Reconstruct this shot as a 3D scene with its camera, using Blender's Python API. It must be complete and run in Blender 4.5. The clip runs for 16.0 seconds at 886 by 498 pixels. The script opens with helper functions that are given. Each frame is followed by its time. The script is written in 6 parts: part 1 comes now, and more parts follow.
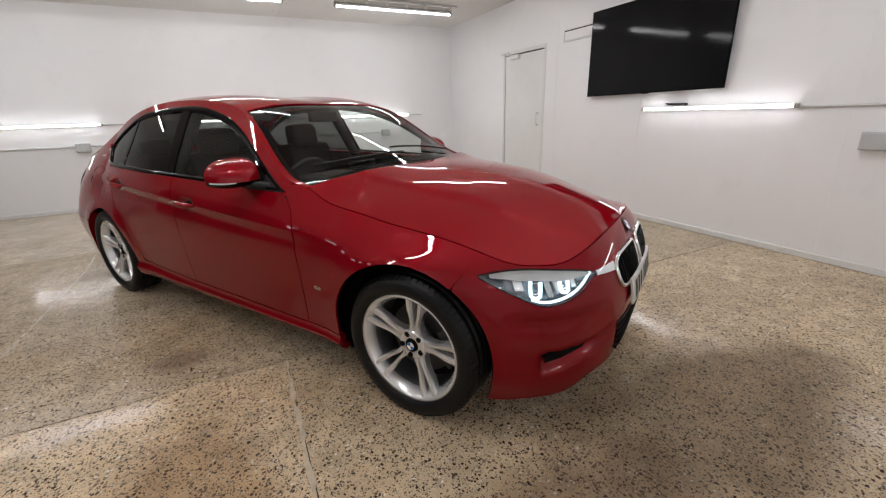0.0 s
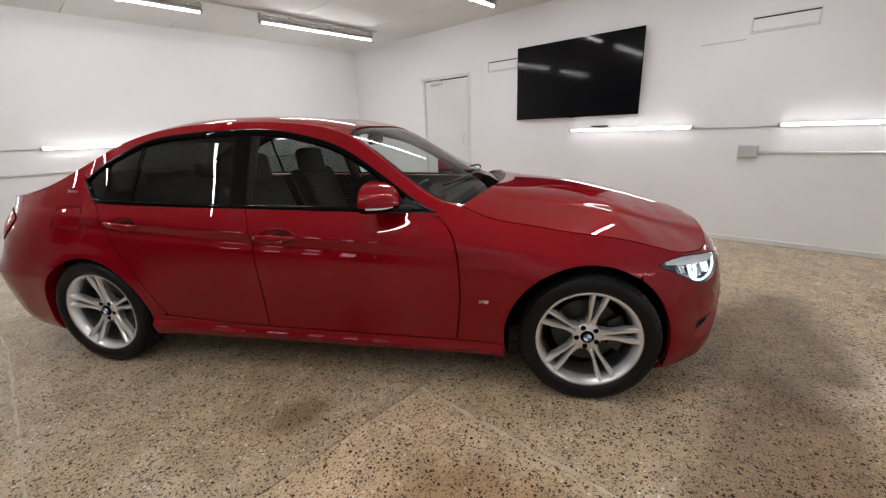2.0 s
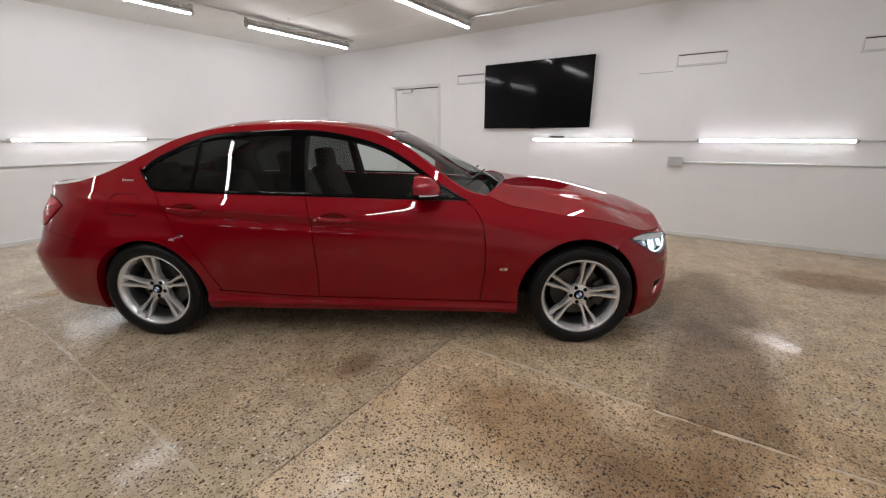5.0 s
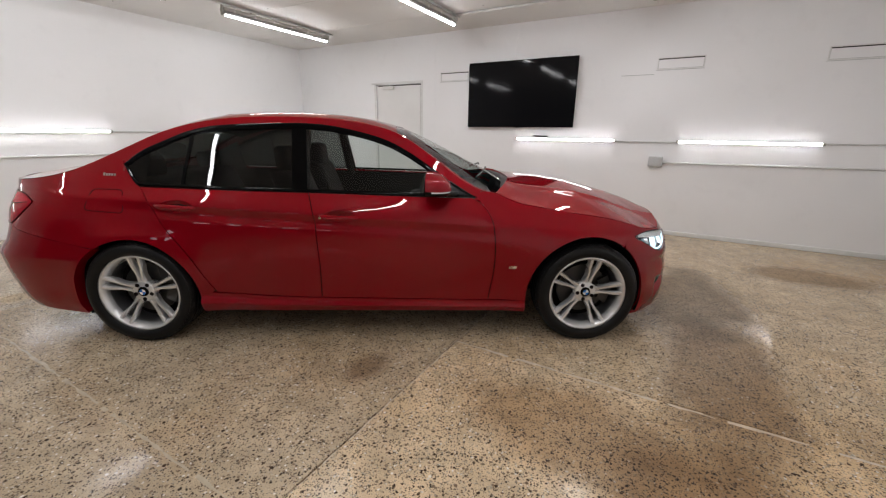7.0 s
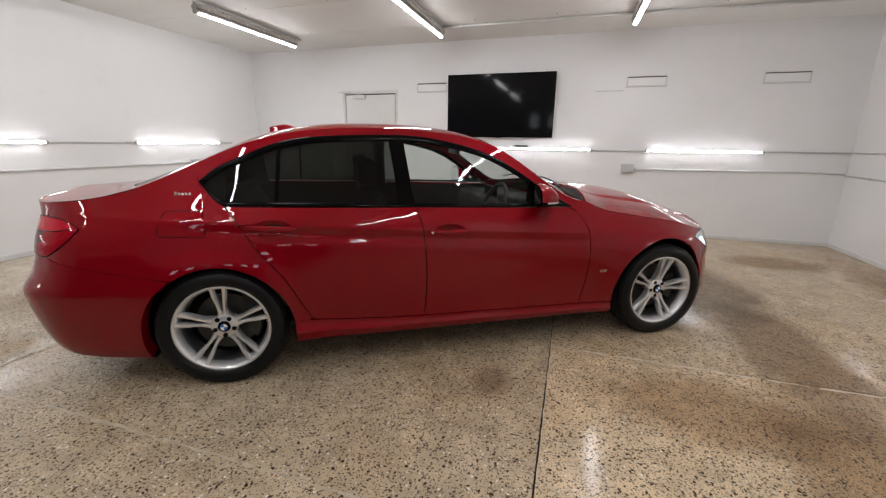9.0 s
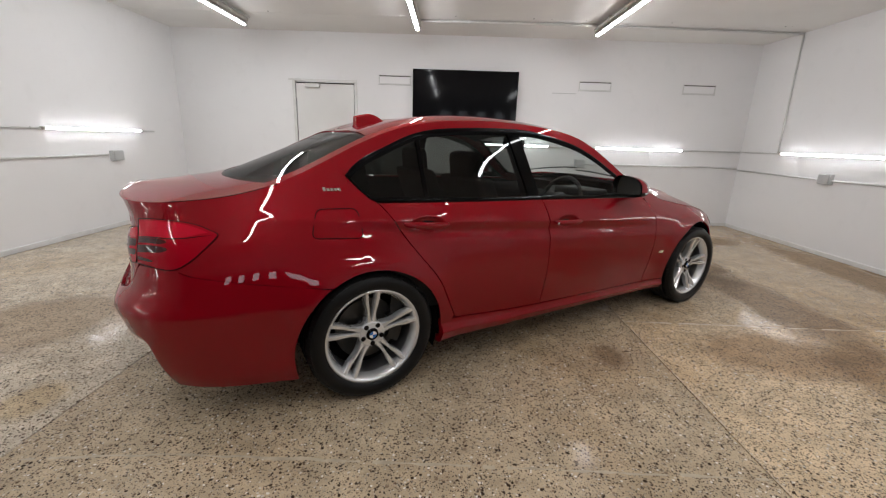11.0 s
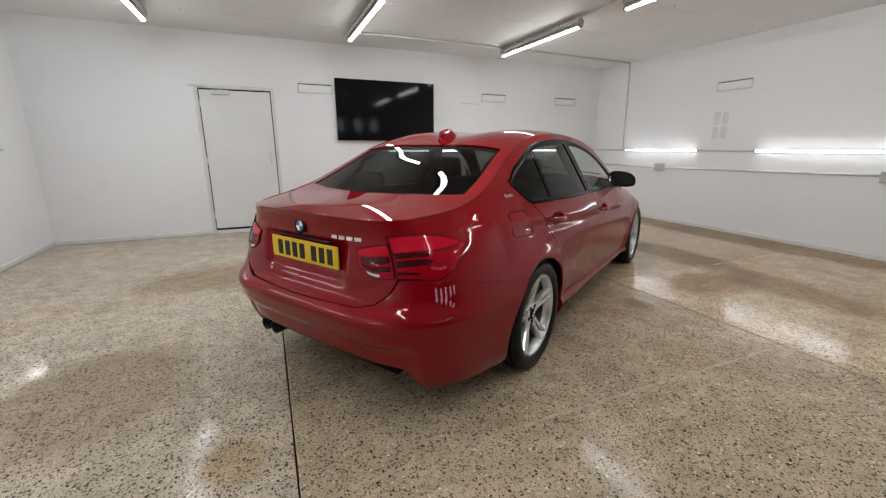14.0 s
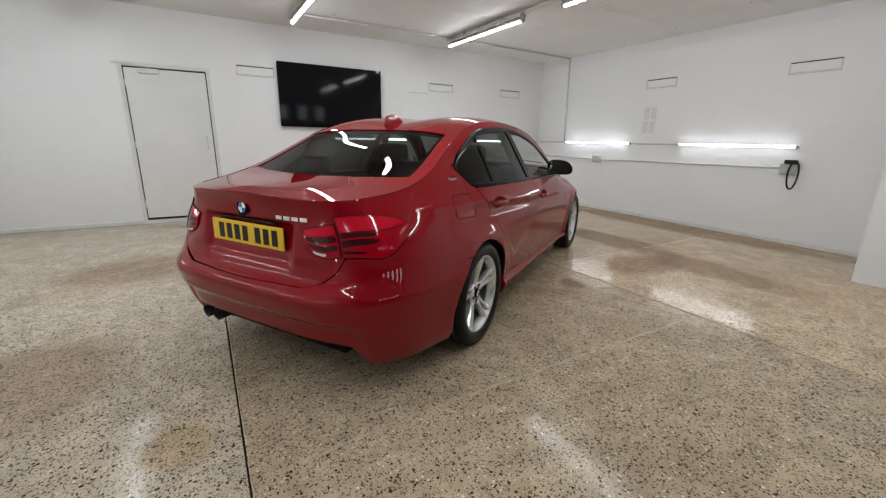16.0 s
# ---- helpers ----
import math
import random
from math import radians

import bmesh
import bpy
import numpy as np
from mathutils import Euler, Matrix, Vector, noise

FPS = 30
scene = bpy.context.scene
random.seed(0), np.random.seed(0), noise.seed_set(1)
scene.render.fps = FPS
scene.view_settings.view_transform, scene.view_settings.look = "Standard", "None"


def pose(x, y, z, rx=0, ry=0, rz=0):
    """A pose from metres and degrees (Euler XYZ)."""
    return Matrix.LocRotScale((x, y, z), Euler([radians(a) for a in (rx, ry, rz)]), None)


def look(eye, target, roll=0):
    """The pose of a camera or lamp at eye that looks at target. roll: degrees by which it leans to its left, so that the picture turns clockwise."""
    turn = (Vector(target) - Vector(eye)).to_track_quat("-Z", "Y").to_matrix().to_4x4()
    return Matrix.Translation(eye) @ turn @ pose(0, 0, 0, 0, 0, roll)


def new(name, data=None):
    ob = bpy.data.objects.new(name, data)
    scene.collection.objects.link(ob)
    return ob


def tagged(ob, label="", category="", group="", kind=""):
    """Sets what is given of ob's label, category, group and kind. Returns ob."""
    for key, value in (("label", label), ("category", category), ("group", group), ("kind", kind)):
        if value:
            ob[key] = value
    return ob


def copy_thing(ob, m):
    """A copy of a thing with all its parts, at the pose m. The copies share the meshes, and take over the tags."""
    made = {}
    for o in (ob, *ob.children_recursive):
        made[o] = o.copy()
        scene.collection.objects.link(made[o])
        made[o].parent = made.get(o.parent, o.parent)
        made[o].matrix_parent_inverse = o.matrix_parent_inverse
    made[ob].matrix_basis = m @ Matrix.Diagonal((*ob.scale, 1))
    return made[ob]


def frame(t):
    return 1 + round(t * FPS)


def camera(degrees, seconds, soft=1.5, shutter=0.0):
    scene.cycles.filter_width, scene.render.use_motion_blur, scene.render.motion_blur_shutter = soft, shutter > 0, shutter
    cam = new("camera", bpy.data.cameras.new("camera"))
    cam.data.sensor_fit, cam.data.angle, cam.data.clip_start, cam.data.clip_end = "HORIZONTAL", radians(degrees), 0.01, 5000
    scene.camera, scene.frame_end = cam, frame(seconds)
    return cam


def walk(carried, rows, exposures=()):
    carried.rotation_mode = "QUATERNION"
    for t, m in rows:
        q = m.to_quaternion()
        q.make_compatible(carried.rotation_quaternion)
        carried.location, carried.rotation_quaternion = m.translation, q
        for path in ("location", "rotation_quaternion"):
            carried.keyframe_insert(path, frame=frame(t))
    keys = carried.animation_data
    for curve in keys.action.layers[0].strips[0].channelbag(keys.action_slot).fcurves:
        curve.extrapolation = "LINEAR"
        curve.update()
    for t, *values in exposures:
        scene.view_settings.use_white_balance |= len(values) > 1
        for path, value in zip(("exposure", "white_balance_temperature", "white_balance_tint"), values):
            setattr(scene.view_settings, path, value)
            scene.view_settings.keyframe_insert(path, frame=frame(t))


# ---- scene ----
cam = camera(95.3, 16.0, soft=1.2)
PATH = [
    (0, (3.037, -0.47, 1.263), (1.332, 0.36, 0.627), -1.9),
    (0.5, (2.865, -0.794, 1.279), (1.237, 0.201, 0.679), -1.6),
    (1, (2.666, -1.065, 1.275), (1.135, 0.088, 0.704), -1.7),
    (1.5, (2.45, -1.348, 1.306), (1.042, -0.043, 0.744), -1.9),
    (2, (2.295, -1.684, 1.312), (0.993, -0.275, 0.745), -2.2),
    (2.5, (2.288, -1.96, 1.294), (1.063, -0.488, 0.716), -2.2),
    (3, (2.292, -2.213, 1.312), (1.118, -0.699, 0.737), -1.9),
    (3.5, (2.257, -2.407, 1.321), (1.12, -0.861, 0.757), -1.2),
    (4, (2.248, -2.429, 1.327), (1.135, -0.862, 0.773), -0.7),
    (4.5, (2.25, -2.438, 1.328), (1.156, -0.857, 0.778), -0.4),
    (5, (2.248, -2.438, 1.327), (1.168, -0.847, 0.778), -0.2),
    (7.5, (1.814, -2.621, 1.307), (0.931, -0.913, 0.76), 0.9),
    (8, (1.547, -2.799, 1.311), (0.748, -1.046, 0.775), 0.9),
    (8.5, (1.276, -2.924, 1.319), (0.581, -1.123, 0.797), 0.8),
    (9, (0.96, -2.991, 1.315), (0.384, -1.144, 0.805), 0.7),
    (11.5, (-0.775, -3.269, 1.272), (-0.654, -1.341, 0.751), 2.2),
    (12, (-1.118, -3.248, 1.278), (-0.868, -1.337, 0.746), 2.2),
    (12.5, (-1.468, -3.269, 1.261), (-1.088, -1.377, 0.734), 1.7),
    (13, (-1.761, -3.228, 1.248), (-1.248, -1.364, 0.733), 1.1),
    (13.5, (-2.005, -3.186, 1.258), (-1.355, -1.363, 0.754), 0.4),
    (14, (-2.172, -3.275, 1.297), (-1.406, -1.493, 0.808), -0.0),
    (14.5, (-2.207, -3.354, 1.297), (-1.346, -1.616, 0.81), -0.0),
    (15, (-2.214, -3.367, 1.277), (-1.293, -1.661, 0.782), 0.5),
    (15.5, (-2.202, -3.361, 1.265), (-1.247, -1.68, 0.755), 0.8),
    (16, (-2.186, -3.363, 1.26), (-1.208, -1.699, 0.734), 1.1),
]
walk(cam, [(t, look(eye, target, roll)) for t, eye, target, roll in PATH],
     [(0.0, -0.02, 6500, 10), (2.5, 0.03, 6500, 10), (5.0, -0.03, 6500, 10), (9.0, 0.0, 6500, 10), (11.5, 0.0, 6420, 8), (14.0, -0.06, 6320, 6), (16.0, -0.06, 6230, 4)])

# ---- light ----
world = bpy.data.worlds.new("world")
scene.world = world
world.use_nodes = True
world.node_tree.nodes["Background"].inputs[0].default_value = (0.8, 0.85, 1.0, 1)
world.node_tree.nodes["Background"].inputs[1].default_value = 0.02
scene.view_settings.exposure = 0.0
TUBE_CEILING, TUBE_DIM, TUBE_WALL = 60.0, 54.0, 26.0
TUBE_COLOUR = (0.985, 0.985, 1.0, 1)

# ---- materials ----
def shade(name):
    m = bpy.data.materials.new(name)
    m.use_nodes = True
    return m, m.node_tree.nodes, m.node_tree.links, m.node_tree.nodes["Principled BSDF"]


def rgba(c):
    return (*c, 1.0)


def coords(nodes, links, scale=(1, 1, 1)):
    tc = nodes.new("ShaderNodeTexCoord")
    mp = nodes.new("ShaderNodeMapping")
    mp.inputs["Scale"].default_value = scale
    links.new(tc.outputs["Object"], mp.inputs["Vector"])
    return mp.outputs["Vector"]


def noise_tex(nodes, links, vec, scale, detail=4.0, rough=0.55):
    n = nodes.new("ShaderNodeTexNoise")
    n.inputs["Scale"].default_value, n.inputs["Detail"].default_value, n.inputs["Roughness"].default_value = scale, detail, rough
    links.new(vec, n.inputs["Vector"])
    return n.outputs["Fac"]


def ramp(nodes, links, fac, stops):
    r = nodes.new("ShaderNodeValToRGB")
    while len(r.color_ramp.elements) < len(stops):
        r.color_ramp.elements.new(0.5)
    for e, (p, c) in zip(r.color_ramp.elements, stops):
        e.position, e.color = p, rgba(c) if len(c) == 3 else c
    links.new(fac, r.inputs["Fac"])
    return r.outputs["Color"]


def mix(nodes, links, fac, a, b, mode="MIX"):
    m = nodes.new("ShaderNodeMix")
    m.data_type, m.blend_type = "RGBA", mode
    for socket, v in ((m.inputs[0], fac), (m.inputs[6], a), (m.inputs[7], b)):
        if isinstance(v, (int, float)):
            socket.default_value = v
        elif isinstance(v, tuple):
            socket.default_value = rgba(v)
        else:
            links.new(v, socket)
    return m.outputs[2]


def bump(nodes, links, bsdf, height, strength, distance):
    b = nodes.new("ShaderNodeBump")
    b.inputs["Strength"].default_value, b.inputs["Distance"].default_value = strength, distance
    links.new(height, b.inputs["Height"])
    links.new(b.outputs["Normal"], bsdf.inputs["Normal"])


def grey(v):
    return (v, v, v)


def worn(name, colour, rough=0.5, metal=0.0, vary=0.12, scale=8.0, grain=220.0, relief=0.15, depth=0.001, coat=0.0, spec=0.5):
    """A plain surface with cloudy variation, fine grain and relief."""
    m, nd, lk, b = shade(name)
    v = coords(nd, lk)
    big, fine = noise_tex(nd, lk, v, scale), noise_tex(nd, lk, v, grain, 2.0)
    dark, light = tuple(c * (1 - vary) for c in colour), tuple(min(1, c * (1 + vary)) for c in colour)
    lk.new(ramp(nd, lk, big, [(0.3, dark), (0.7, light)]), b.inputs["Base Color"])
    lk.new(ramp(nd, lk, big, [(0.3, grey(max(0.02, rough * 0.85))), (0.7, grey(min(1, rough * 1.15)))]), b.inputs["Roughness"])
    b.inputs["Metallic"].default_value = metal
    b.inputs["Coat Weight"].default_value = coat
    b.inputs["Coat Roughness"].default_value = 0.03
    b.inputs["Specular IOR Level"].default_value = spec
    if relief:
        bump(nd, lk, b, fine, relief, depth)
    return m


def tinted(name, colour, facing=0.04, edge=0.9):
    """Thin glass: what lies behind it is seen straight through, darkened, with a mirror gloss that grows towards its edges."""
    m, nd, lk, b = shade(name)
    tr, gl, mx, lw = (nd.new("ShaderNodeBsdfTransparent"), nd.new("ShaderNodeBsdfGlossy"), nd.new("ShaderNodeMixShader"), nd.new("ShaderNodeLayerWeight"))
    tr.inputs[0].default_value = rgba(colour)
    gl.inputs["Roughness"].default_value = 0.0
    gl.inputs[0].default_value = rgba(grey(0.95))
    lw.inputs["Blend"].default_value = 0.5
    power, add = nd.new("ShaderNodeMath"), nd.new("ShaderNodeMath")
    power.operation, add.operation = "POWER", "MULTIPLY_ADD"
    lk.new(lw.outputs["Facing"], power.inputs[0])
    power.inputs[1].default_value = 5.0
    lk.new(power.outputs[0], add.inputs[0])
    add.inputs[1].default_value, add.inputs[2].default_value = edge, facing
    lk.new(add.outputs[0], mx.inputs[0])
    lk.new(tr.outputs[0], mx.inputs[1])
    lk.new(gl.outputs[0], mx.inputs[2])
    lk.new(mx.outputs[0], nd["Material Output"].inputs["Surface"])
    return m


def glow(name, colour, strength):
    m, nd, lk, b = shade(name)
    b.inputs["Base Color"].default_value = rgba(grey(0.9))
    b.inputs["Emission Color"].default_value = colour
    b.inputs["Emission Strength"].default_value = strength
    return m


def car_paint():
    m, nd, lk, b = shade("red_car_paint")
    v = coords(nd, lk)
    flake = noise_tex(nd, lk, v, 900.0, 1.0)
    lk.new(ramp(nd, lk, flake, [(0.3, (0.212, 0.0010, 0.0062)), (0.7, (0.268, 0.0018, 0.0090))]), b.inputs["Base Color"])
    b.inputs["Metallic"].default_value = 0.30
    b.inputs["Specular Tint"].default_value = (0.55, 0.004, 0.012, 1)
    b.inputs["Roughness"].default_value = 0.48
    b.inputs["Specular IOR Level"].default_value = 0.0
    b.inputs["Coat Weight"].default_value = 1.0
    b.inputs["Coat Roughness"].default_value = 0.008
    b.inputs["Coat IOR"].default_value = 1.42
    peel = noise_tex(nd, lk, v, 60.0, 1.0)
    bp = nd.new("ShaderNodeBump")
    bp.inputs["Strength"].default_value, bp.inputs["Distance"].default_value = 0.02, 0.0004
    lk.new(peel, bp.inputs["Height"])
    lk.new(bp.outputs["Normal"], b.inputs["Coat Normal"])
    return m


def wall_paint(name="white_wall_paint"):
    m, nd, lk, b = shade(name)
    v = coords(nd, lk)
    big, mid, fine = noise_tex(nd, lk, v, 0.7, 3), noise_tex(nd, lk, v, 5.0, 5), noise_tex(nd, lk, v, 120.0, 3)
    base = ramp(nd, lk, big, [(0.3, (0.825, 0.825, 0.835)), (0.7, (0.86, 0.86, 0.868))])
    scuff = ramp(nd, lk, mid, [(0.30, grey(0.90)), (0.42, grey(1.0))])
    lk.new(mix(nd, lk, 0.22, base, scuff, "MULTIPLY"), b.inputs["Base Color"])
    lk.new(ramp(nd, lk, mid, [(0.3, grey(0.38)), (0.7, grey(0.5))]), b.inputs["Roughness"])
    add = nd.new("ShaderNodeMath")
    add.operation = "MULTIPLY_ADD"
    lk.new(mid, add.inputs[0])
    add.inputs[1].default_value = 2.5
    lk.new(fine, add.inputs[2])
    bump(nd, lk, b, add.outputs[0], 0.15, 0.002)
    return m


def terrazzo(name, tones, stains=(), gloss=1.0):
    """Ground and sealed concrete: pale brown cement, dark and pale pebbles, stains, worn sealer."""
    m, nd, lk, b = shade(name)
    v = coords(nd, lk)
    warp = nd.new("ShaderNodeVectorMath")
    warp.operation = "MULTIPLY_ADD"
    wn = nd.new("ShaderNodeTexNoise")
    wn.inputs["Scale"].default_value = 40.0
    lk.new(v, wn.inputs["Vector"])
    lk.new(wn.outputs["Color"], warp.inputs[0])
    warp.inputs[1].default_value = (0.014, 0.014, 0.0)
    lk.new(v, warp.inputs[2])
    wv = warp.outputs[0]
    zone, stain, cloud, grit = noise_tex(nd, lk, v, 0.55, 4), noise_tex(nd, lk, v, 1.6, 6, 0.62), noise_tex(nd, lk, v, 7.0, 5), noise_tex(nd, lk, v, 260.0, 2)
    cement = ramp(nd, lk, zone, list(zip((0.34, 0.5, 0.66), tones)))
    cement = mix(nd, lk, 0.55, cement, ramp(nd, lk, cloud, [(0.3, grey(0.62)), (0.7, grey(1.3))]), "MULTIPLY")
    cement = mix(nd, lk, 0.35, cement, ramp(nd, lk, grit, [(0.3, grey(0.5)), (0.7, grey(1.75))]), "MULTIPLY")

    def pebbles(scale, share, edge):
        vo = nd.new("ShaderNodeTexVoronoi")
        vo.inputs["Scale"].default_value = scale
        lk.new(wv, vo.inputs["Vector"])
        sep = nd.new("ShaderNodeSeparateColor")
        lk.new(vo.outputs["Color"], sep.inputs[0])
        near = nd.new("ShaderNodeMath")
        near.operation = "LESS_THAN"
        lk.new(vo.outputs["Distance"], near.inputs[0])
        size = nd.new("ShaderNodeMath")
        size.operation = "MULTIPLY"
        lk.new(sep.outputs[1], size.inputs[0])
        size.inputs[1].default_value = edge
        lk.new(size.outputs[0], near.inputs[1])
        pick = nd.new("ShaderNodeMath")
        pick.operation = "LESS_THAN"
        lk.new(sep.outputs[0], pick.inputs[0])
        pick.inputs[1].default_value = share
        both = nd.new("ShaderNodeMath")
        both.operation = "MULTIPLY"
        lk.new(near.outputs[0], both.inputs[0])
        lk.new(pick.outputs[0], both.inputs[1])
        return both.outputs[0], sep.outputs[2]

    col = cement
    for scale, share, edge, stops in ((66.0, 0.60, 0.52, [(0.0, (0.035, 0.022, 0.015)), (0.6, (0.13, 0.08, 0.05)), (1.0, (0.26, 0.19, 0.13))]),
                                      (125.0, 0.68, 0.60, [(0.0, (0.025, 0.018, 0.014)), (0.6, (0.10, 0.07, 0.05)), (1.0, (0.46, 0.40, 0.31))]),
                                      (190.0, 0.5, 0.6, [(0.0, (0.06, 0.045, 0.035)), (0.6, (0.16, 0.12, 0.085)), (1.0, (0.50, 0.44, 0.36))]),
                                      (80.0, 0.16, 0.50, [(0.0, (0.60, 0.54, 0.45)), (1.0, (0.78, 0.73, 0.65))])):
        fac, tone = pebbles(scale, share, edge)
        col = mix(nd, lk, fac, col, ramp(nd, lk, tone, stops))
    col = mix(nd, lk, 0.8, col, ramp(nd, lk, stain, [(0.30, grey(0.80)), (0.5, grey(1.0)), (0.7, grey(1.10))]), "MULTIPLY")
    rough = ramp(nd, lk, stain, [(0.32, grey(0.09 * gloss)), (0.5, grey(0.15 * gloss)), (0.68, grey(0.28 * gloss))])
    for sx, sy, rx, ry, tone in stains:
        mp = nd.new("ShaderNodeMapping")
        mp.inputs["Location"].default_value = (-sx / rx, -sy / ry, 0)
        mp.inputs["Scale"].default_value = (1 / rx, 1 / ry, 0)
        lk.new(v, mp.inputs["Vector"])
        ln = nd.new("ShaderNodeVectorMath")
        ln.operation = "LENGTH"
        lk.new(mp.outputs[0], ln.inputs[0])
        soft = nd.new("ShaderNodeMath")
        soft.operation = "MULTIPLY_ADD"
        lk.new(stain, soft.inputs[0])
        soft.inputs[1].default_value = -1.6
        lk.new(ln.outputs["Value"], soft.inputs[2])
        fac = ramp(nd, lk, soft.outputs[0], [(0.0, grey(1.0)), (0.25, grey(0.6)), (0.6, grey(0.0))])
        col = mix(nd, lk, fac, col, mix(nd, lk, 1.0, col, tone, "MULTIPLY"))
        rough = mix(nd, lk, fac, rough, grey(0.42))
    lk.new(col, b.inputs["Base Color"])
    lk.new(rough, b.inputs["Roughness"])
    b.inputs["Specular IOR Level"].default_value = 0.16
    bump(nd, lk, b, cloud, 0.10, 0.003)
    return m


M_WALL = wall_paint()
M_CEIL = worn("painted_ceiling_board", (0.76, 0.75, 0.735), 0.6, vary=0.05, scale=1.2, relief=0.2)
STAINS = [(2.26, 1.25, 0.36, 0.70, (0.46, 0.43, 0.40)), (2.42, 0.05, 0.26, 0.75, (0.55, 0.50, 0.46)), (2.25, -1.25, 0.28, 0.70, (0.60, 0.54, 0.48)),
          (4.05, 0.3, 0.30, 2.2, (0.62, 0.55, 0.48)), (3.3, 2.45, 0.45, 0.28, (0.62, 0.56, 0.50)), (0.62, -0.96, 0.10, 0.14, (0.62, 0.56, 0.52)),
          (1.75, -0.85, 0.45, 0.25, (0.66, 0.58, 0.50)), (-2.40, -1.60, 0.11, 0.13, (0.80, 0.72, 0.58)), (-3.15, -0.75, 0.40, 0.50, (0.66, 0.60, 0.54)), (-2.8, 1.3, 0.6, 0.4, (0.74, 0.68, 0.62))]
M_FLOOR = terrazzo("ground_concrete", [(0.425, 0.332, 0.225), (0.475, 0.377, 0.260), (0.455, 0.336, 0.208)], STAINS)
M_FLOOR_W = terrazzo("grey_ground_concrete", [(0.50, 0.42, 0.32), (0.56, 0.48, 0.375), (0.54, 0.435, 0.31)], STAINS, 0.8)
M_FLOOR_N = terrazzo("glossy_ground_concrete", [(0.50, 0.378, 0.248), (0.555, 0.432, 0.290), (0.525, 0.375, 0.222)], STAINS, 0.8)
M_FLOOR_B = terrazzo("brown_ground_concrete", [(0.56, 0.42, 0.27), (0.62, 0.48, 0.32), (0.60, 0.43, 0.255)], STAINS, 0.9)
M_GAP = worn("dark_joint", (0.03, 0.026, 0.022), 0.9)
M_SMEAR = worn("faint_joint_smear", (0.42, 0.35, 0.25), 0.5, vary=0.3, scale=10)
M_DUST = worn("pale_joint_filler", (0.55, 0.46, 0.35), 0.7, vary=0.25, scale=14)
M_TUBE_C = glow("ceiling_tube", TUBE_COLOUR, TUBE_CEILING)
# west row set weaker, to light the west wall less
M_TUBE_DIM = glow("dimmer_ceiling_tube", TUBE_COLOUR, TUBE_DIM)
M_TUBE_W = glow("wall_tube", TUBE_COLOUR, TUBE_WALL)
M_DAYPANE = glow("daylit_frosted_pane", (0.86, 0.93, 1.0, 1), 4.0)
M_BATTEN = worn("grey_lamp_housing", (0.42, 0.41, 0.37), 0.45, vary=0.1)
M_SHUTTER = worn("blue_grey_shutter", (0.075, 0.085, 0.10), 0.5, vary=0.1, scale=2)
M_PIPE = worn("painted_conduit", (0.66, 0.66, 0.65), 0.4, vary=0.06)
M_BOX = worn("grey_plastic_box", (0.50, 0.51, 0.51), 0.45, vary=0.06)
M_TRIM = worn("white_trim_paint", (0.72, 0.72, 0.71), 0.45, vary=0.05)
M_DOOR = worn("white_door_paint", (0.78, 0.78, 0.77), 0.42, vary=0.03, scale=2)
M_STEEL = worn("brushed_steel", (0.6, 0.6, 0.59), 0.32, 1.0, vary=0.08)
M_SCREEN = worn("black_screen", (0.006, 0.006, 0.007), 0.07, vary=0.02, relief=0, spec=0.14)
M_BLACKPL = worn("black_plastic", (0.010, 0.010, 0.011), 0.45, spec=0.3)

M_PAINT = car_paint()
M_GLOSSBLACK = worn("gloss_black_trim", (0.002, 0.002, 0.0022), 0.03, vary=0.05, relief=0, spec=0.09)
M_TYRE = worn("tyre_rubber", (0.0055, 0.0055, 0.006), 0.45, vary=0.2, scale=20, relief=0.2, spec=0.25)
# darker copy of the alloy: shade inside the rim is put into the colour
M_BARREL = worn("alloy_darkened_as_shade", (0.16, 0.16, 0.165), 0.4, 0.7)
M_ALLOY = worn("silver_alloy", (0.80, 0.81, 0.83), 0.24, 0.66, vary=0.05, relief=0.05, coat=0.4)
M_CHROME = worn("chrome", (0.85, 0.85, 0.86), 0.06, 1.0, vary=0.02, relief=0)
M_DISC = worn("brake_disc_steel", (0.07, 0.068, 0.065), 0.45, 0.9, vary=0.15)
M_INNER = worn("dark_inner_metal", (0.006, 0.005, 0.005), 0.8, spec=0.1)
M_GLASS = tinted("clear_car_glass", (0.82, 0.85, 0.84), 0.022, 0.6)
M_PRIVACY = tinted("dark_tinted_glass", (0.125, 0.138, 0.132), 0.028, 0.8)
M_REARGLASS = tinted("dark_rear_screen_glass", (0.15, 0.16, 0.155), 0.014, 0.5)
M_SIDEGLASS = tinted("clear_side_glass", (0.80, 0.84, 0.83), 0.028, 0.8)
M_SEAT = worn("black_leather", (0.020, 0.019, 0.019), 0.55, vary=0.15, scale=30, relief=0.3, spec=0.3)
M_DASH = worn("soft_black_dashboard", (0.018, 0.018, 0.018), 0.7, spec=0.25)
M_LINER = worn("dark_headlining", (0.05, 0.049, 0.047), 0.9)
M_LENS = tinted("clear_lamp_lens", (0.93, 0.95, 0.96))
M_REDLENS = worn("red_lamp_lens", (0.34, 0.001, 0.011), 0.05, vary=0.06, relief=0, spec=0.25)
# frosted red, made paler: the reflection on the lamp tops is in this colour
M_FROST_SHEEN = worn("frosted_red_lens_with_sheen", (0.52, 0.003, 0.022), 0.06, vary=0.06, relief=0, spec=0.25)
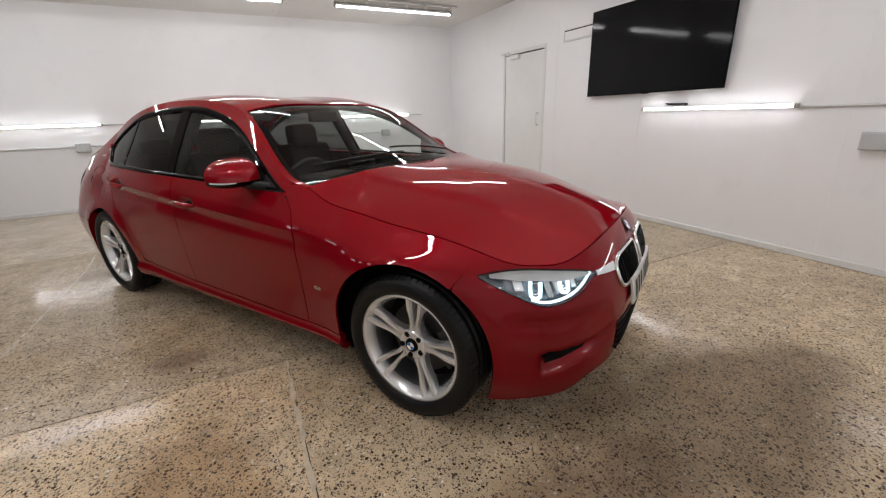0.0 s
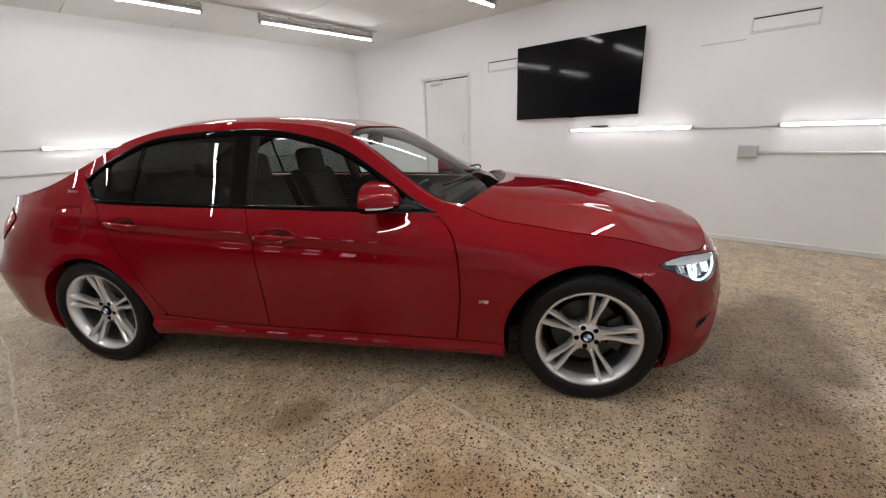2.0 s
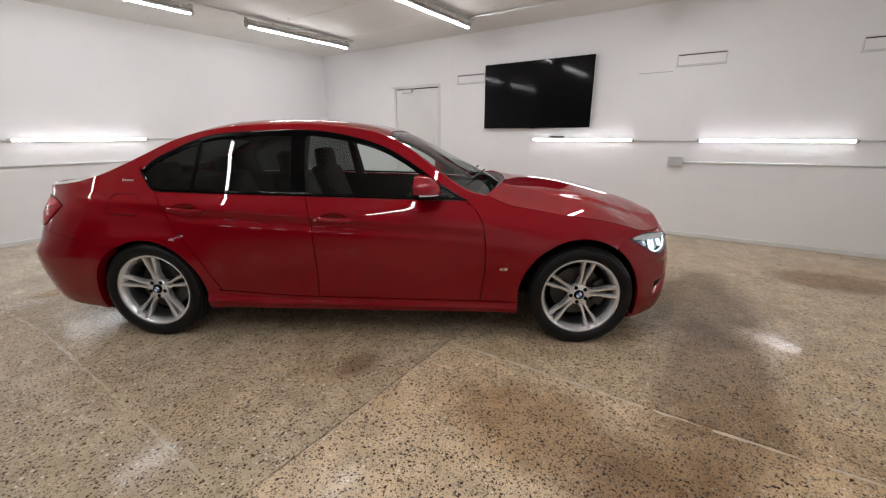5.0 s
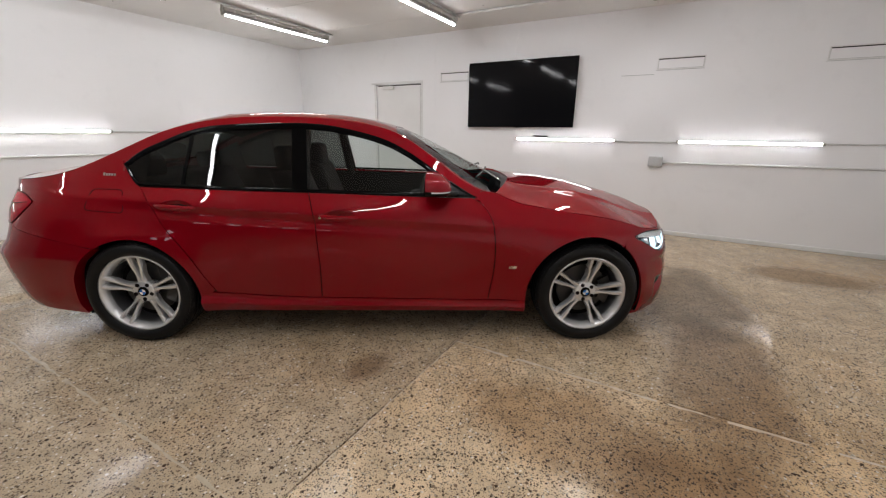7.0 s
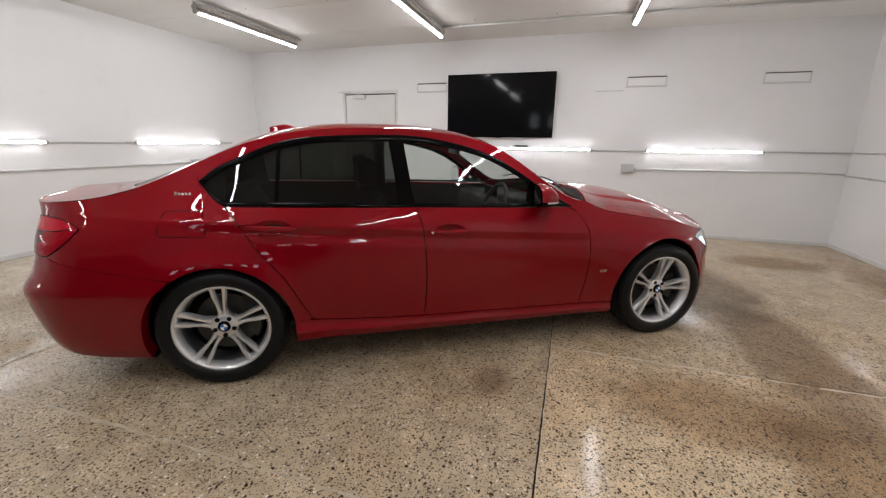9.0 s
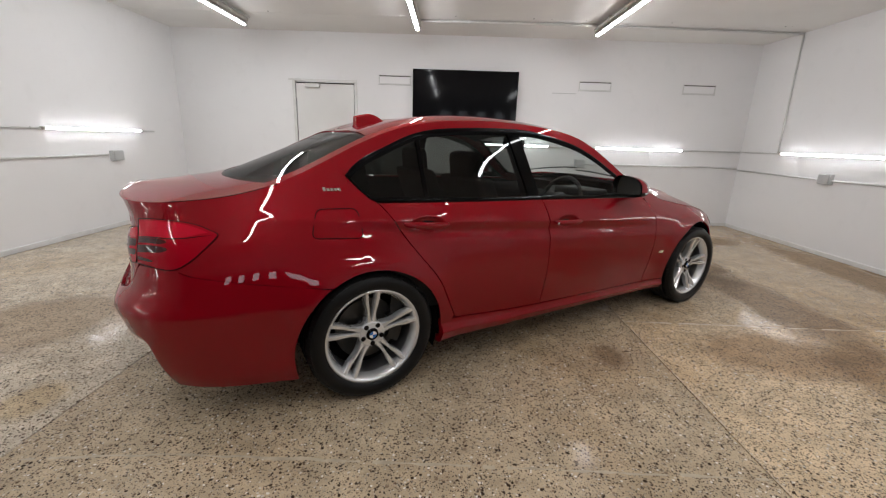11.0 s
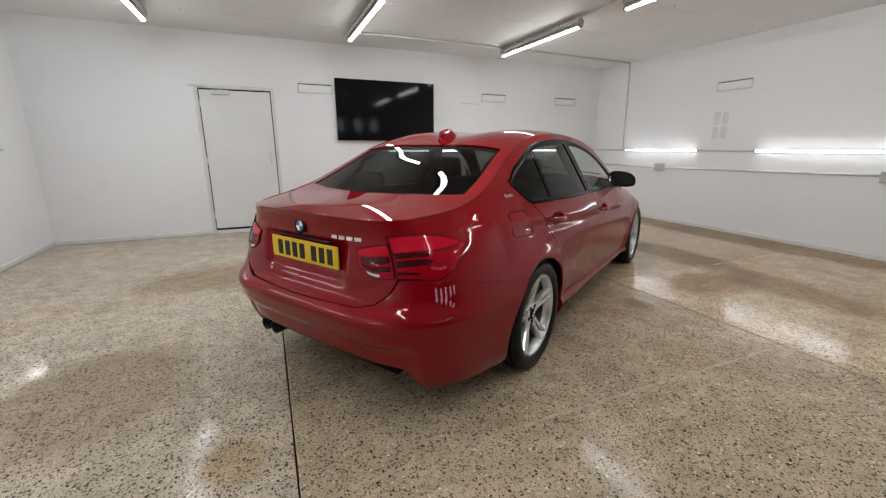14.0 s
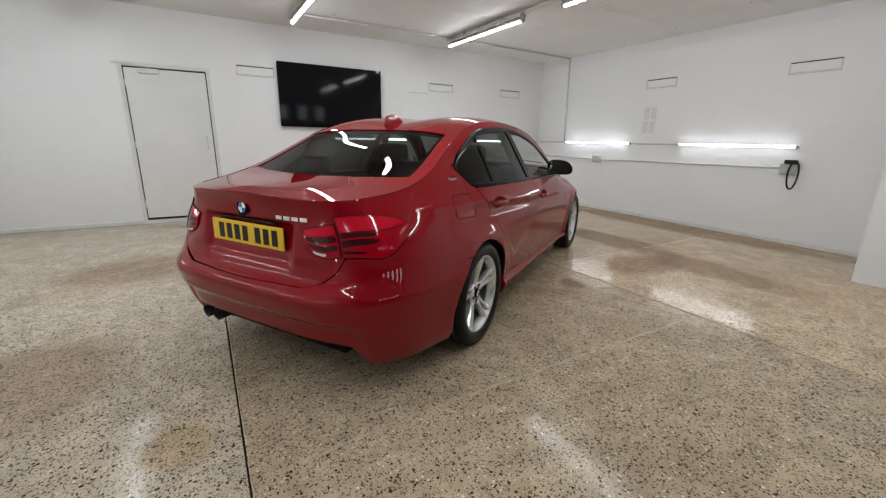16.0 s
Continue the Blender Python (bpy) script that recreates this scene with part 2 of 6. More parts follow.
M_DARKRED = worn("dark_red_lamp", (0.045, 0.001, 0.003), 0.05, relief=0, spec=0.4)
M_DAYLIGHT = glow("daytime_running_light", (0.66, 0.90, 1.0, 1), 1.7)
M_YELLOW = worn("yellow_plate", (0.80, 0.52, 0.015), 0.35, vary=0.03, relief=0)
M_WHITE = worn("white_plate", (0.78, 0.78, 0.76), 0.35, vary=0.03, relief=0)
M_LAMPIN = worn("dark_silver_lamp_interior", (0.20, 0.215, 0.24), 0.2, 0.7, relief=0)
M_BROW = worn("pale_silver_brow", (0.80, 0.82, 0.84), 0.25, 0.5, relief=0)
M_PROJ = worn("dark_projector_glass", (0.14, 0.16, 0.19), 0.05, relief=0, coat=1.0)
M_MIRROR = worn("mirror_glass", (0.85, 0.86, 0.86), 0.02, 1.0, vary=0.01, relief=0)
M_LENSWHITE = worn("clear_indicator", (0.7, 0.7, 0.7), 0.15, relief=0, coat=1.0)
M_BLUE = worn("blue_enamel", (0.02, 0.16, 0.5), 0.2, relief=0, coat=1.0)
M_EXH = worn("burnt_steel_pipe", (0.03, 0.028, 0.027), 0.4, 0.6)

# ---- building helpers ----
def part(name, bm, material, parent=None, label="", smooth=False, at=None):
    me = bpy.data.meshes.new(name)
    bm.normal_update()
    bm.to_mesh(me)
    bm.free()
    for mat in (material if isinstance(material, (list, tuple)) else [material]):
        me.materials.append(mat)
    if smooth:
        for p in me.polygons:
            p.use_smooth = True
    ob = new(name, me)
    if parent is not None:
        ob.parent = parent
    if at is not None:
        ob.matrix_basis = at
    if label:
        tagged(ob, label)
    return ob


def hub(name, at=None, label="", category="", group="", kind=""):
    ob = new(name)
    ob.empty_display_size = 0.1
    if at is not None:
        ob.matrix_basis = at
    return tagged(ob, label, category, group, kind)


def box(bm, x0, x1, y0, y1, z0, z1, bevel=0.0, seg=2):
    m = Matrix.LocRotScale(((x0 + x1) / 2, (y0 + y1) / 2, (z0 + z1) / 2), None, (abs(x1 - x0), abs(y1 - y0), abs(z1 - z0)))
    made = bmesh.ops.create_cube(bm, size=1.0, matrix=m)["verts"]
    if bevel:
        edges = list({e for v in made for e in v.link_edges})
        bmesh.ops.bevel(bm, geom=edges, offset=bevel, segments=seg, affect="EDGES", profile=0.6)
    return bm


def rod(bm, a, b, r0, r1=None, sides=12, caps=True):
    a, b = Vector(a), Vector(b)
    d = b - a
    m = Matrix.Translation((a + b) / 2) @ d.to_track_quat("Z", "Y").to_matrix().to_4x4()
    bmesh.ops.create_cone(bm, cap_ends=caps, segments=sides, radius1=r0, radius2=r0 if r1 is None else r1, depth=d.length, matrix=m)
    return bm


def tube_along(bm, pts, r, sides=8, closed=False):
    """A round bar along a line of points."""
    pts = [Vector(p) for p in pts]
    n = len(pts)
    rings = []
    for i, p in enumerate(pts):
        a = pts[(i - 1) % n] if closed or i else pts[i]
        b = pts[(i + 1) % n] if closed or i < n - 1 else pts[i]
        q = (b - a).to_track_quat("Z", "Y")
        rings.append([bm.verts.new(p + q @ Vector((r * math.cos(2 * math.pi * k / sides), r * math.sin(2 * math.pi * k / sides), 0))) for k in range(sides)])
    for i in range(n if closed else n - 1):
        r0, r1 = rings[i], rings[(i + 1) % n]
        shift = min(range(sides), key=lambda k: (r0[0].co - r1[k].co).length)
        for k in range(sides):
            bm.faces.new((r0[k], r0[(k + 1) % sides], r1[(k + 1 + shift) % sides], r1[(k + shift) % sides]))
    if not closed:
        bm.faces.new(rings[0][::-1])
        bm.faces.new(rings[-1])
    return bm


def lathe(bm, profile, sides=48, axis="y", closed=False):
    """Turns (radius, along) pairs about an axis."""
    rings = []
    for k in range(sides):
        a = 2 * math.pi * k / sides
        c, s = math.cos(a), math.sin(a)
        rings.append([bm.verts.new((r * c, h, r * s) if axis == "y" else (r * c, r * s, h) if axis == "z" else (h, r * c, r * s)) for r, h in profile])
    n = len(profile)
    for k in range(sides):
        p, q = rings[k], rings[(k + 1) % sides]
        for i in range(n if closed else n - 1):
            j = (i + 1) % n
            bm.faces.new((p[i], q[i], q[j], p[j]))
    bmesh.ops.remove_doubles(bm, verts=bm.verts, dist=1e-6)
    bmesh.ops.recalc_face_normals(bm, faces=bm.faces)
    return bm


# ---- the room ----
WEST, EAST, NORTH, SOUTH, TOP = -4.90, 4.38, 3.70, -7.6, 2.86
NIB_X, NIB_Y = 3.13, -2.16

bm = bmesh.new()
J_X = (-2.175, 0.925)
gap = 0.0035
cols = [WEST - 0.15, J_X[0], J_X[1], EAST + 0.15]
rows_y = [SOUTH - 0.15, -0.42, NORTH + 0.15]
box(bm, cols[0], cols[3], rows_y[0], rows_y[2], -0.12, -0.02)
floor = tagged(part("floor", bm, M_GAP), "polished concrete floor with exposed brown pebbles and saw-cut joints", "floor", kind="structure")
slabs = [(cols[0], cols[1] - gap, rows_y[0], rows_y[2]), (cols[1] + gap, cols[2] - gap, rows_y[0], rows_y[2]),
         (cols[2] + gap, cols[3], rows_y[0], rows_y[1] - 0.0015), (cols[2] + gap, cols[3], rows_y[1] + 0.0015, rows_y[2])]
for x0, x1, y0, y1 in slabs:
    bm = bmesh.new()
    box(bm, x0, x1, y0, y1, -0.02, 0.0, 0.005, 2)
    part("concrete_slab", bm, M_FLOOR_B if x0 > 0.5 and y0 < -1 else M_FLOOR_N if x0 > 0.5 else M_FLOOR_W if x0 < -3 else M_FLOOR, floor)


def filler(points, width, seed):
    """Crumbled pale filler along a floor joint."""
    rnd = random.Random(seed)
    bm = bmesh.new()
    for (x0, y0), (x1, y1) in zip(points, points[1:]):
        n = int(math.hypot(x1 - x0, y1 - y0) / 0.05)
        nx, ny = -(y1 - y0), x1 - x0
        ln = math.hypot(nx, ny)
        prev = None
        for i in range(n + 1):
            t = i / n
            w = width * rnd.uniform(0.15, 1.0)
            off = rnd.uniform(-0.004, 0.004)
            cx, cy = x0 + (x1 - x0) * t + nx / ln * off, y0 + (y1 - y0) * t + ny / ln * off
            pair = [bm.verts.new((cx + k * nx / ln * w, cy + k * ny / ln * w, 0.0008)) for k in (-1, 1)]
            if prev and rnd.random() > 0.06:
                bm.faces.new((prev[0], pair[0], pair[1], prev[1]))
            prev = pair
    return bm


part("joint_filler", filler([(0.925, -0.42), (1.7, -0.43), (2.3, -0.44), (3.2, -0.43), (4.3, -0.42)], 0.013, 3), M_DUST, floor, "pale crumbled joint filler")
part("joint_filler", filler([(0.925, -3.2), (0.931, -2.0), (0.931, 1.2)], 0.004, 5), M_DUST, floor, "pale crumbled joint filler")
part("joint_filler", filler([(-2.14, -1.96), (-1.83, -1.92), (-1.5, -1.89), (-0.4, -1.89), (0.9, -1.90)], 0.011, 9), M_SMEAR, floor, "faint pale filled crack")
part("joint_filler", filler([(2.36, -2.46), (2.08, -2.50), (1.82, -2.60), (1.47, -2.60)], 0.006, 13), M_SMEAR, floor, "faint pale filled crack")
part("joint_filler", filler([(-2.168, -6.0), (-2.168, 3.6)], 0.003, 7), M_DUST, floor, "pale crumbled joint filler")


def wall(name, x0, x1, y0, y1, label):
    bm = bmesh.new()
    box(bm, x0, x1, y0, y1, 0.0, TOP)
    return tagged(part(name, bm, M_WALL), label, "wall", kind="structure")


wall("wall_east", EAST, EAST + 0.15, NIB_Y, NORTH, "white painted block wall with vents, conduit and tube lights")
wall("wall_west", WEST - 0.15, WEST, SOUTH, NORTH, "white painted wall with conduit and tube lights")
wall("wall_south", WEST - 0.15, NIB_X, SOUTH - 0.15, SOUTH, "white painted wall behind the camera")
wall("wall_nib", NIB_X, EAST + 0.15, SOUTH - 0.15, NIB_Y, "white painted wall return beside the bay")
# north wall, with the doorway left open for the door leaf
DX0, DX1, DTOP = -2.965, -2.005, 2.115
bm = bmesh.new()
box(bm, WEST - 0.15, DX0, NORTH, NORTH + 0.15, 0, TOP)
box(bm, DX1, EAST + 0.15, NORTH, NORTH + 0.15, 0, TOP)
box(bm, DX0, DX1, NORTH, NORTH + 0.15, DTOP, TOP)
box(bm, DX0 - 0.1, DX1 + 0.1, NORTH + 0.15, NORTH + 0.2, 0, DTOP + 0.1)
tagged(part("wall_north", bm, M_WALL), "white painted wall with a door, vents and a wall screen", "wall", kind="structure")

# ceiling of wide boards, with open seams between them
bm = bmesh.new()
seams = [NORTH + 0.15, 2.775, 1.58, 0.49, -0.68, -1.87, -3.06, -4.25, -5.44, -6.63, SOUTH - 0.15]
rnd = random.Random(11)
for a, b in zip(seams, seams[1:]):
    x = WEST - 0.15
    while x < EAST + 0.15:
        q = min(EAST + 0.15, x + rnd.uniform(0.25, 0.8))
        open_by = rnd.choice((0.0015, 0.003, 0.006, 0.010))
        box(bm, x, q, b + open_by, a - 0.001, TOP, TOP + 0.02)
        x = q
for k in range(46):
    x, y = rnd.uniform(WEST + 0.3, EAST - 0.3), rnd.choice(seams[1:6]) + rnd.choice((-0.09, -0.06, 0.05, 0.10))
    rod(bm, (x, y, TOP - 0.003), (x, y, TOP + 0.001), rnd.uniform(0.004, 0.009), sides=7)
dark = len(bm.faces) - 46 * 9
bm.faces.ensure_lookup_table()
for f in bm.faces[dark:]:
    f.material_index = 1
box(bm, WEST - 0.15, EAST + 0.15, SOUTH - 0.15, NORTH + 0.15, TOP + 0.02, TOP + 0.12)
for f in list(bm.faces)[-6:]:
    f.material_index = 1
tagged(part("ceiling", bm, [M_CEIL, M_GAP]), "off-white painted board ceiling with open dark seams", "ceiling", kind="structure")

# roller shutter across the end behind the camera
shutter = hub("roller_shutter", pose(0, SOUTH, 0), "closed dark blue-grey roller shutter across the end of the room", "shutter")
lath = None
for k in range(26):
    z0 = 0.02 + 0.1 * k
    if lath is None:
        bm = bmesh.new()
        rod(bm, (-4.5, 0.03, 0.05), (2.8, 0.03, 0.05), 0.052, sides=10)
        lath = part("lath", bm, M_SHUTTER, shutter, at=pose(0, 0, z0)).data
    else:
        ob = new("lath", lath)
        ob.parent, ob.matrix_basis = shutter, pose(0, 0, z0)
for x0 in (-4.6, 2.8):
    part("guide_rail", box(bmesh.new(), x0, x0 + 0.1, 0, 0.1, 0, 2.7, 0.004, 1), M_STEEL, shutter)
part("shutter_box", box(bmesh.new(), -4.6, 2.9, 0, 0.28, 2.62, 2.85, 0.01), M_TRIM, shutter)

# a row of daylit frosted panes let into the shutter
for x in (-0.70, 0.06, 0.84, 1.62, 2.32):
    bm = bmesh.new()
    for x0, x1, z0, z1 in ((-0.19, 0.19, 1.92, 1.95), (-0.19, 0.19, 2.45, 2.48), (-0.19, -0.16, 1.95, 2.45), (0.16, 0.19, 1.95, 2.45)):
        box(bm, x + x0, x + x1, 0.02, 0.105, z0, z1, 0.003, 1)
    pane_frame = part("pane_frame", bm, M_BLACKPL, shutter, "dark frame of a shutter pane")
    part("pane", box(bmesh.new(), x - 0.16, x + 0.16, 0.085, 0.09, 1.95, 2.45), M_DAYPANE, pane_frame, "bright frosted pane")

# skirting
for name, x0, x1, y0, y1 in (("baseboard_north", WEST, DX0 - 0.05, NORTH - 0.014, NORTH), ("baseboard_north_2", DX1 + 0.05, EAST, NORTH - 0.014, NORTH),
                             ("baseboard_east", EAST - 0.014, EAST, NIB_Y, NORTH - 0.014), ("baseboard_west", WEST, WEST + 0.014, SOUTH, NORTH - 0.014)):
    bm = bmesh.new()
    box(bm, x0, x1, y0, y1, 0, 0.055, 0.004, 1)
    tagged(part(name, bm, M_TRIM), "low white painted skirting along the wall foot", "baseboard", kind="structure")

# the flush door in the north wall
door = tagged(part("door_1", box(bmesh.new(), DX0 + 0.014, DX1 - 0.012, NORTH + 0.004, NORTH + 0.048, 0.085, DTOP - 0.020, 0.002, 1), M_DOOR),
              "closed flush white painted door with a pull handle", "door", kind="structure")
bm = bmesh.new()
for x0, x1, z0, z1 in ((DX0 - 0.045, DX0, 0, DTOP + 0.045), (DX1, DX1 + 0.045, 0, DTOP + 0.045), (DX0, DX1, DTOP, DTOP + 0.045)):
    box(bm, x0, x1, NORTH - 0.006, NORTH + 0.003, z0, z1, 0.002, 1)
part("door_frame", bm, M_TRIM, door)
part("threshold", box(bmesh.new(), DX0 + 0.002, DX1 - 0.002, NORTH - 0.004, NORTH + 0.049, 0.0, 0.050, 0.003, 1), M_TRIM, door, "white painted threshold")
for hz in (0.24, 1.06, 1.86):
    part("hinge", box(bmesh.new(), DX0 + 0.001, DX0 + 0.016, NORTH - 0.002, NORTH + 0.02, hz, hz + 0.09, 0.002, 1), M_TRIM, door, "painted hinge")
bm = bmesh.new()
box(bm, DX0, DX1, NORTH + 0.05, NORTH + 0.14, 0.0, DTOP)
part("door_rebate", bm, M_GAP, door, "dark gap round the door")
bm = bmesh.new()
hx = DX1 - 0.085
tube_along(bm, [(hx, NORTH + 0.004, 1.05), (hx, NORTH - 0.03, 1.055), (hx, NORTH - 0.04, 1.08), (hx, NORTH - 0.04, 1.20), (hx, NORTH - 0.03, 1.225), (hx, NORTH + 0.004, 1.23)], 0.008)
part("handle", bm, M_TRIM, door, "white painted pull handle", True)
bm = bmesh.new()
box(bm, DX0 + 0.17, DX0 + 0.40, NORTH - 0.045, NORTH + 0.004, 2.035, 2.095, 0.005)
part("door_closer", bm, M_TRIM, door, "white painted door closer")
bm = bmesh.new()
tube_along(bm, [(DX0 + 0.30, NORTH - 0.03, 2.10), (DX0 + 0.12, NORTH - 0.10, 2.125), (DX0 + 0.02, NORTH - 0.02, 2.13)], 0.007, 6)
part("closer_arm", bm, M_TRIM, door, "", True)
bm = bmesh.new()
box(bm, DX0 - 0.10, DX0 + 0.10, NORTH - 0.02, NORTH, 2.135, 2.16, 0.003, 1)
part("closer_bracket", bm, M_TRIM, door)


def recess_vent(name, m, w, h, label):
    """A narrow slot vent, painted over: a thin raised frame, a sunk plate, a dark upper slot and grey strips drawn as
    edge shade.
    """
    v = hub(name, m, label, "vent", "slot vents on the walls")
    bm = bmesh.new()
    t = 0.012
    for x0, x1, z0, z1 in ((0, w, h - t, h), (0, w, 0, t), (0, t, t, h - t), (w - t, w, t, h - t)):
        box(bm, x0, x1, -0.010, 0, z0, z1, 0.002, 1)
    part("frame", bm, M_TRIM, v)
    bm = bmesh.new()
    box(bm, t, w - t, -0.004, 0, t, h - t)
    part("plate", bm, M_WALL, v)
    bm = bmesh.new()
    box(bm, t, w - t, -0.0065, -0.004, h - t - 0.012, h - t)
    part("slot", bm, M_GAP, v, "dark open slot")
    # thin grey strips stand for the shade inside and below the frame
    bm = bmesh.new()
    for x0, x1, z0, z1 in ((t, w - t, t, t + 0.004), (t, t + 0.004, t, h - t), (w - t - 0.004, w - t, t, h - t), (-0.006, w + 0.006, -0.006, -0.001)):
        box(bm, x0, x1, -0.006, 0, z0, z1)
    part("shade_strips", bm, M_BOX, v)
    return v


for x in (-1.61, 1.595, 3.25):
    recess_vent("wall_vent", pose(x, NORTH, 2.115), 0.52, 0.145, "white painted slot vent high on the screen wall")
for y in (1.19, -0.77):
    recess_vent("wall_vent", pose(EAST, y, 2.13, 0, 0, -90), 0.52, 0.145, "white painted slot vent high on the bay wall")
bm = bmesh.new()
for zz in (1.42, 1.64):
    for yy in (1.16, 1.03):
        box(bm, EAST - 0.004, EAST, yy - 0.09, yy, zz, zz + 0.19, 0.001, 1)
tagged(part("wall_patch", bm, M_TRIM), "faint painted-over patches on the white wall", "patch", kind="structure")
bm = bmesh.new()
box(bm, 1.18, 1.57, NORTH - 0.004, NORTH, 2.062, 2.070)
tagged(part("trim_1", bm, M_BOX), "thin grey line on the white wall", "trim", kind="structure")
bm = bmesh.new()
for x in (-1.72, -0.3, 1.55, 2.9):
    box(bm, x, x + 0.004, NORTH - 0.0025, NORTH, 0.06, TOP - 0.02)
tagged(part("trim_2", bm, M_WALL), "painted-over vertical board seams on the wall", "trim", kind="structure")


def batten(name, m, length, tube_mat, hang, group, label):
    """A tube light: housing, two end caps, clips and a glowing tube. It runs along x, its back on z = 0, its tube below."""
    lamp = hub(name, m, label, "tube light", group)
    w = 0.05 if hang else 0.03
    dz = 0.15 if hang else 0.02
    bm = bmesh.new()
    if hang:
        box(bm, 0.01, length - 0.01, -w, w, -0.085, -0.045, 0.006)
        for x in (0.25 * length, 0.75 * length):
            box(bm, x - 0.03, x + 0.03, -0.02, 0.02, -0.045, 0)
    else:
        box(bm, 0.005, length - 0.005, -w * 0.7, w * 0.7, -0.022, 0, 0.004)
    part("housing", bm, M_BATTEN if hang else M_TRIM, lamp)
    tz = -0.115 if hang else -0.04
    r = 0.026 if hang else 0.0145
    bm = bmesh.new()
    rod(bm, (0.02, 0, tz), (length - 0.02, 0, tz), r, sides=20)
    tube = part("tube", bm, [tube_mat, M_TRIM], lamp, "glowing white tube with an opaque back", True)
    for p in tube.data.polygons:
        p.material_index = 1 if p.normal.z > (-0.2 if hang else 0.12) else 0
    for x in (0.0, length - 0.03):
        bm = bmesh.new()
        rod(bm, (x, 0, tz), (x + 0.03, 0, tz), r + 0.003, sides=14)
        box(bm, x + 0.004, x + 0.026, -0.016, 0.016, tz, -0.02)
        part("end_cap", bm, M_BATTEN, lamp)
    if hang:
        for k in range(6):
            x = length * (k + 0.5) / 6
            for s in (-1, 1):
                bm = bmesh.new()
                box(bm, x - 0.012, x + 0.012, s * (w - 0.002) - 0.006, s * (w - 0.002) + 0.006, -0.095, -0.06, 0.002, 1)
                part("clip", bm, M_STEEL, lamp)
    return lamp


for x in (-3.32, -0.93, 1.535):
    for y in (1.07, -1.43, -3.93):
        m = pose(x, y, TOP - 0.005, 0, 0, 90)
        if y > 0 and x != 1.535:
            first = batten("ceiling_tube_light", m, 1.83, M_TUBE_DIM if x < -3 else M_TUBE_C, True, "tube lights under the ceiling", "grey ceiling batten with a glowing white tube")
        else:
            copy_thing(first, m)
first = None
wall_lamps = [(pose(-0.24, NORTH, 1.235, -90), 1.46), (pose(1.945, NORTH, 1.235, -90), 1.47)]
wall_lamps += [(pose(EAST, 2.82, 1.245, -90, 0, -90), 1.5), (pose(EAST, 0.48, 1.245, -90, 0, -90), 1.55)]
wall_lamps += [(pose(WEST, y, 1.265, -90, 0, 90), 1.47) for y in (-3.66, -1.22, 1.25)]
for m, length in wall_lamps:
    batten("wall_tube_light", m, length, M_TUBE_W, False, "tube lights along the walls", "slim wall batten with a glowing white tube")


def conduit(name, pts, r, label, mat=None, clips=0.9):
    c = tagged(part(name, tube_along(bmesh.new(), pts, r), mat or M_PIPE, smooth=True), label, "conduit")
    for a, b in zip(pts, pts[1:]):
        a, b = Vector(a), Vector(b)
        for k in range(int((b - a).length / clips)):
            p = a.lerp(b, (k + 0.5) * clips / (b - a).length)
            bm = bmesh.new()
            d = (b - a).normalized() * 0.009
            rod(bm, p - d, p + d, r + 0.004, sides=10)
            part("saddle_clip", bm, M_TRIM, c)
    return c


conduit("conduit", [(1.22, NORTH - 0.012, 1.225), (4.36, NORTH - 0.012, 1.245)], 0.010, "white conduit linking the wall tube lights")
conduit("conduit", [(1.80, NORTH - 0.014, 0.965), (4.0, NORTH - 0.014, 0.985), (4.36, NORTH - 0.014, 0.97)], 0.012, "white conduit along the screen wall")
conduit("conduit", [(EAST - 0.013, 3.66, 1.245), (EAST - 0.013, -1.0, 1.245)], 0.010, "white conduit linking the wall tube lights")
conduit("conduit", [(EAST - 0.014, 3.66, 0.955), (EAST - 0.014, 1.95, 0.94), (EAST - 0.014, -0.92, 0.975)], 0.012, "white conduit along the bay wall")
conduit("conduit", [(EAST - 0.013, 2.90, 1.24), (EAST - 0.013, 2.94, 2.84)], 0.011, "white conduit dropping down the wall")
conduit("conduit", [(-0.93, 2.85, TOP - 0.02), (1.5, 2.84, TOP - 0.02), (4.36, 2.93, TOP - 0.02)], 0.016, "painted conduit across the ceiling", clips=1.4)
for x in (-3.32, -0.93, 1.535):
    conduit("conduit", [(x + 0.02, -7.4, TOP - 0.016), (x + 0.02, 3.0, TOP - 0.016)], 0.012, "painted conduit feeding the ceiling tube lights", clips=2.5)
conduit("conduit", [(WEST + 0.013, -7.4, 1.265), (WEST + 0.013, 3.0, 1.265)], 0.010, "white conduit linking the wall tube lights")
conduit("conduit", [(WEST + 0.014, -2.45, 0.965), (WEST + 0.014, 2.1, 0.955)], 0.012, "white conduit along the wall")
conduit("conduit", [(WEST + 0.014, -7.4, 0.98), (WEST + 0.014, -2.6, 0.965)], 0.012, "white conduit along the wall")


def socket_box(m, label):
    b = hub("junction_box", m, label, "junction box", "grey boxes on the walls")
    part("body", box(bmesh.new(), -0.085, 0.085, -0.055, 0, -0.065, 0.065, 0.006), M_BOX, b)
    part("cover", box(bmesh.new(), -0.078, 0.078, -0.068, -0.055, -0.058, 0.058, 0.005), M_BOX, b, "snap-on grey cover")
    for x in (-0.066, 0.066):
        for z in (-0.046, 0.046):
            part("screw", rod(bmesh.new(), (x, -0.068, z), (x, -0.0705, z), 0.005, sides=10), M_STEEL, b)
    return b


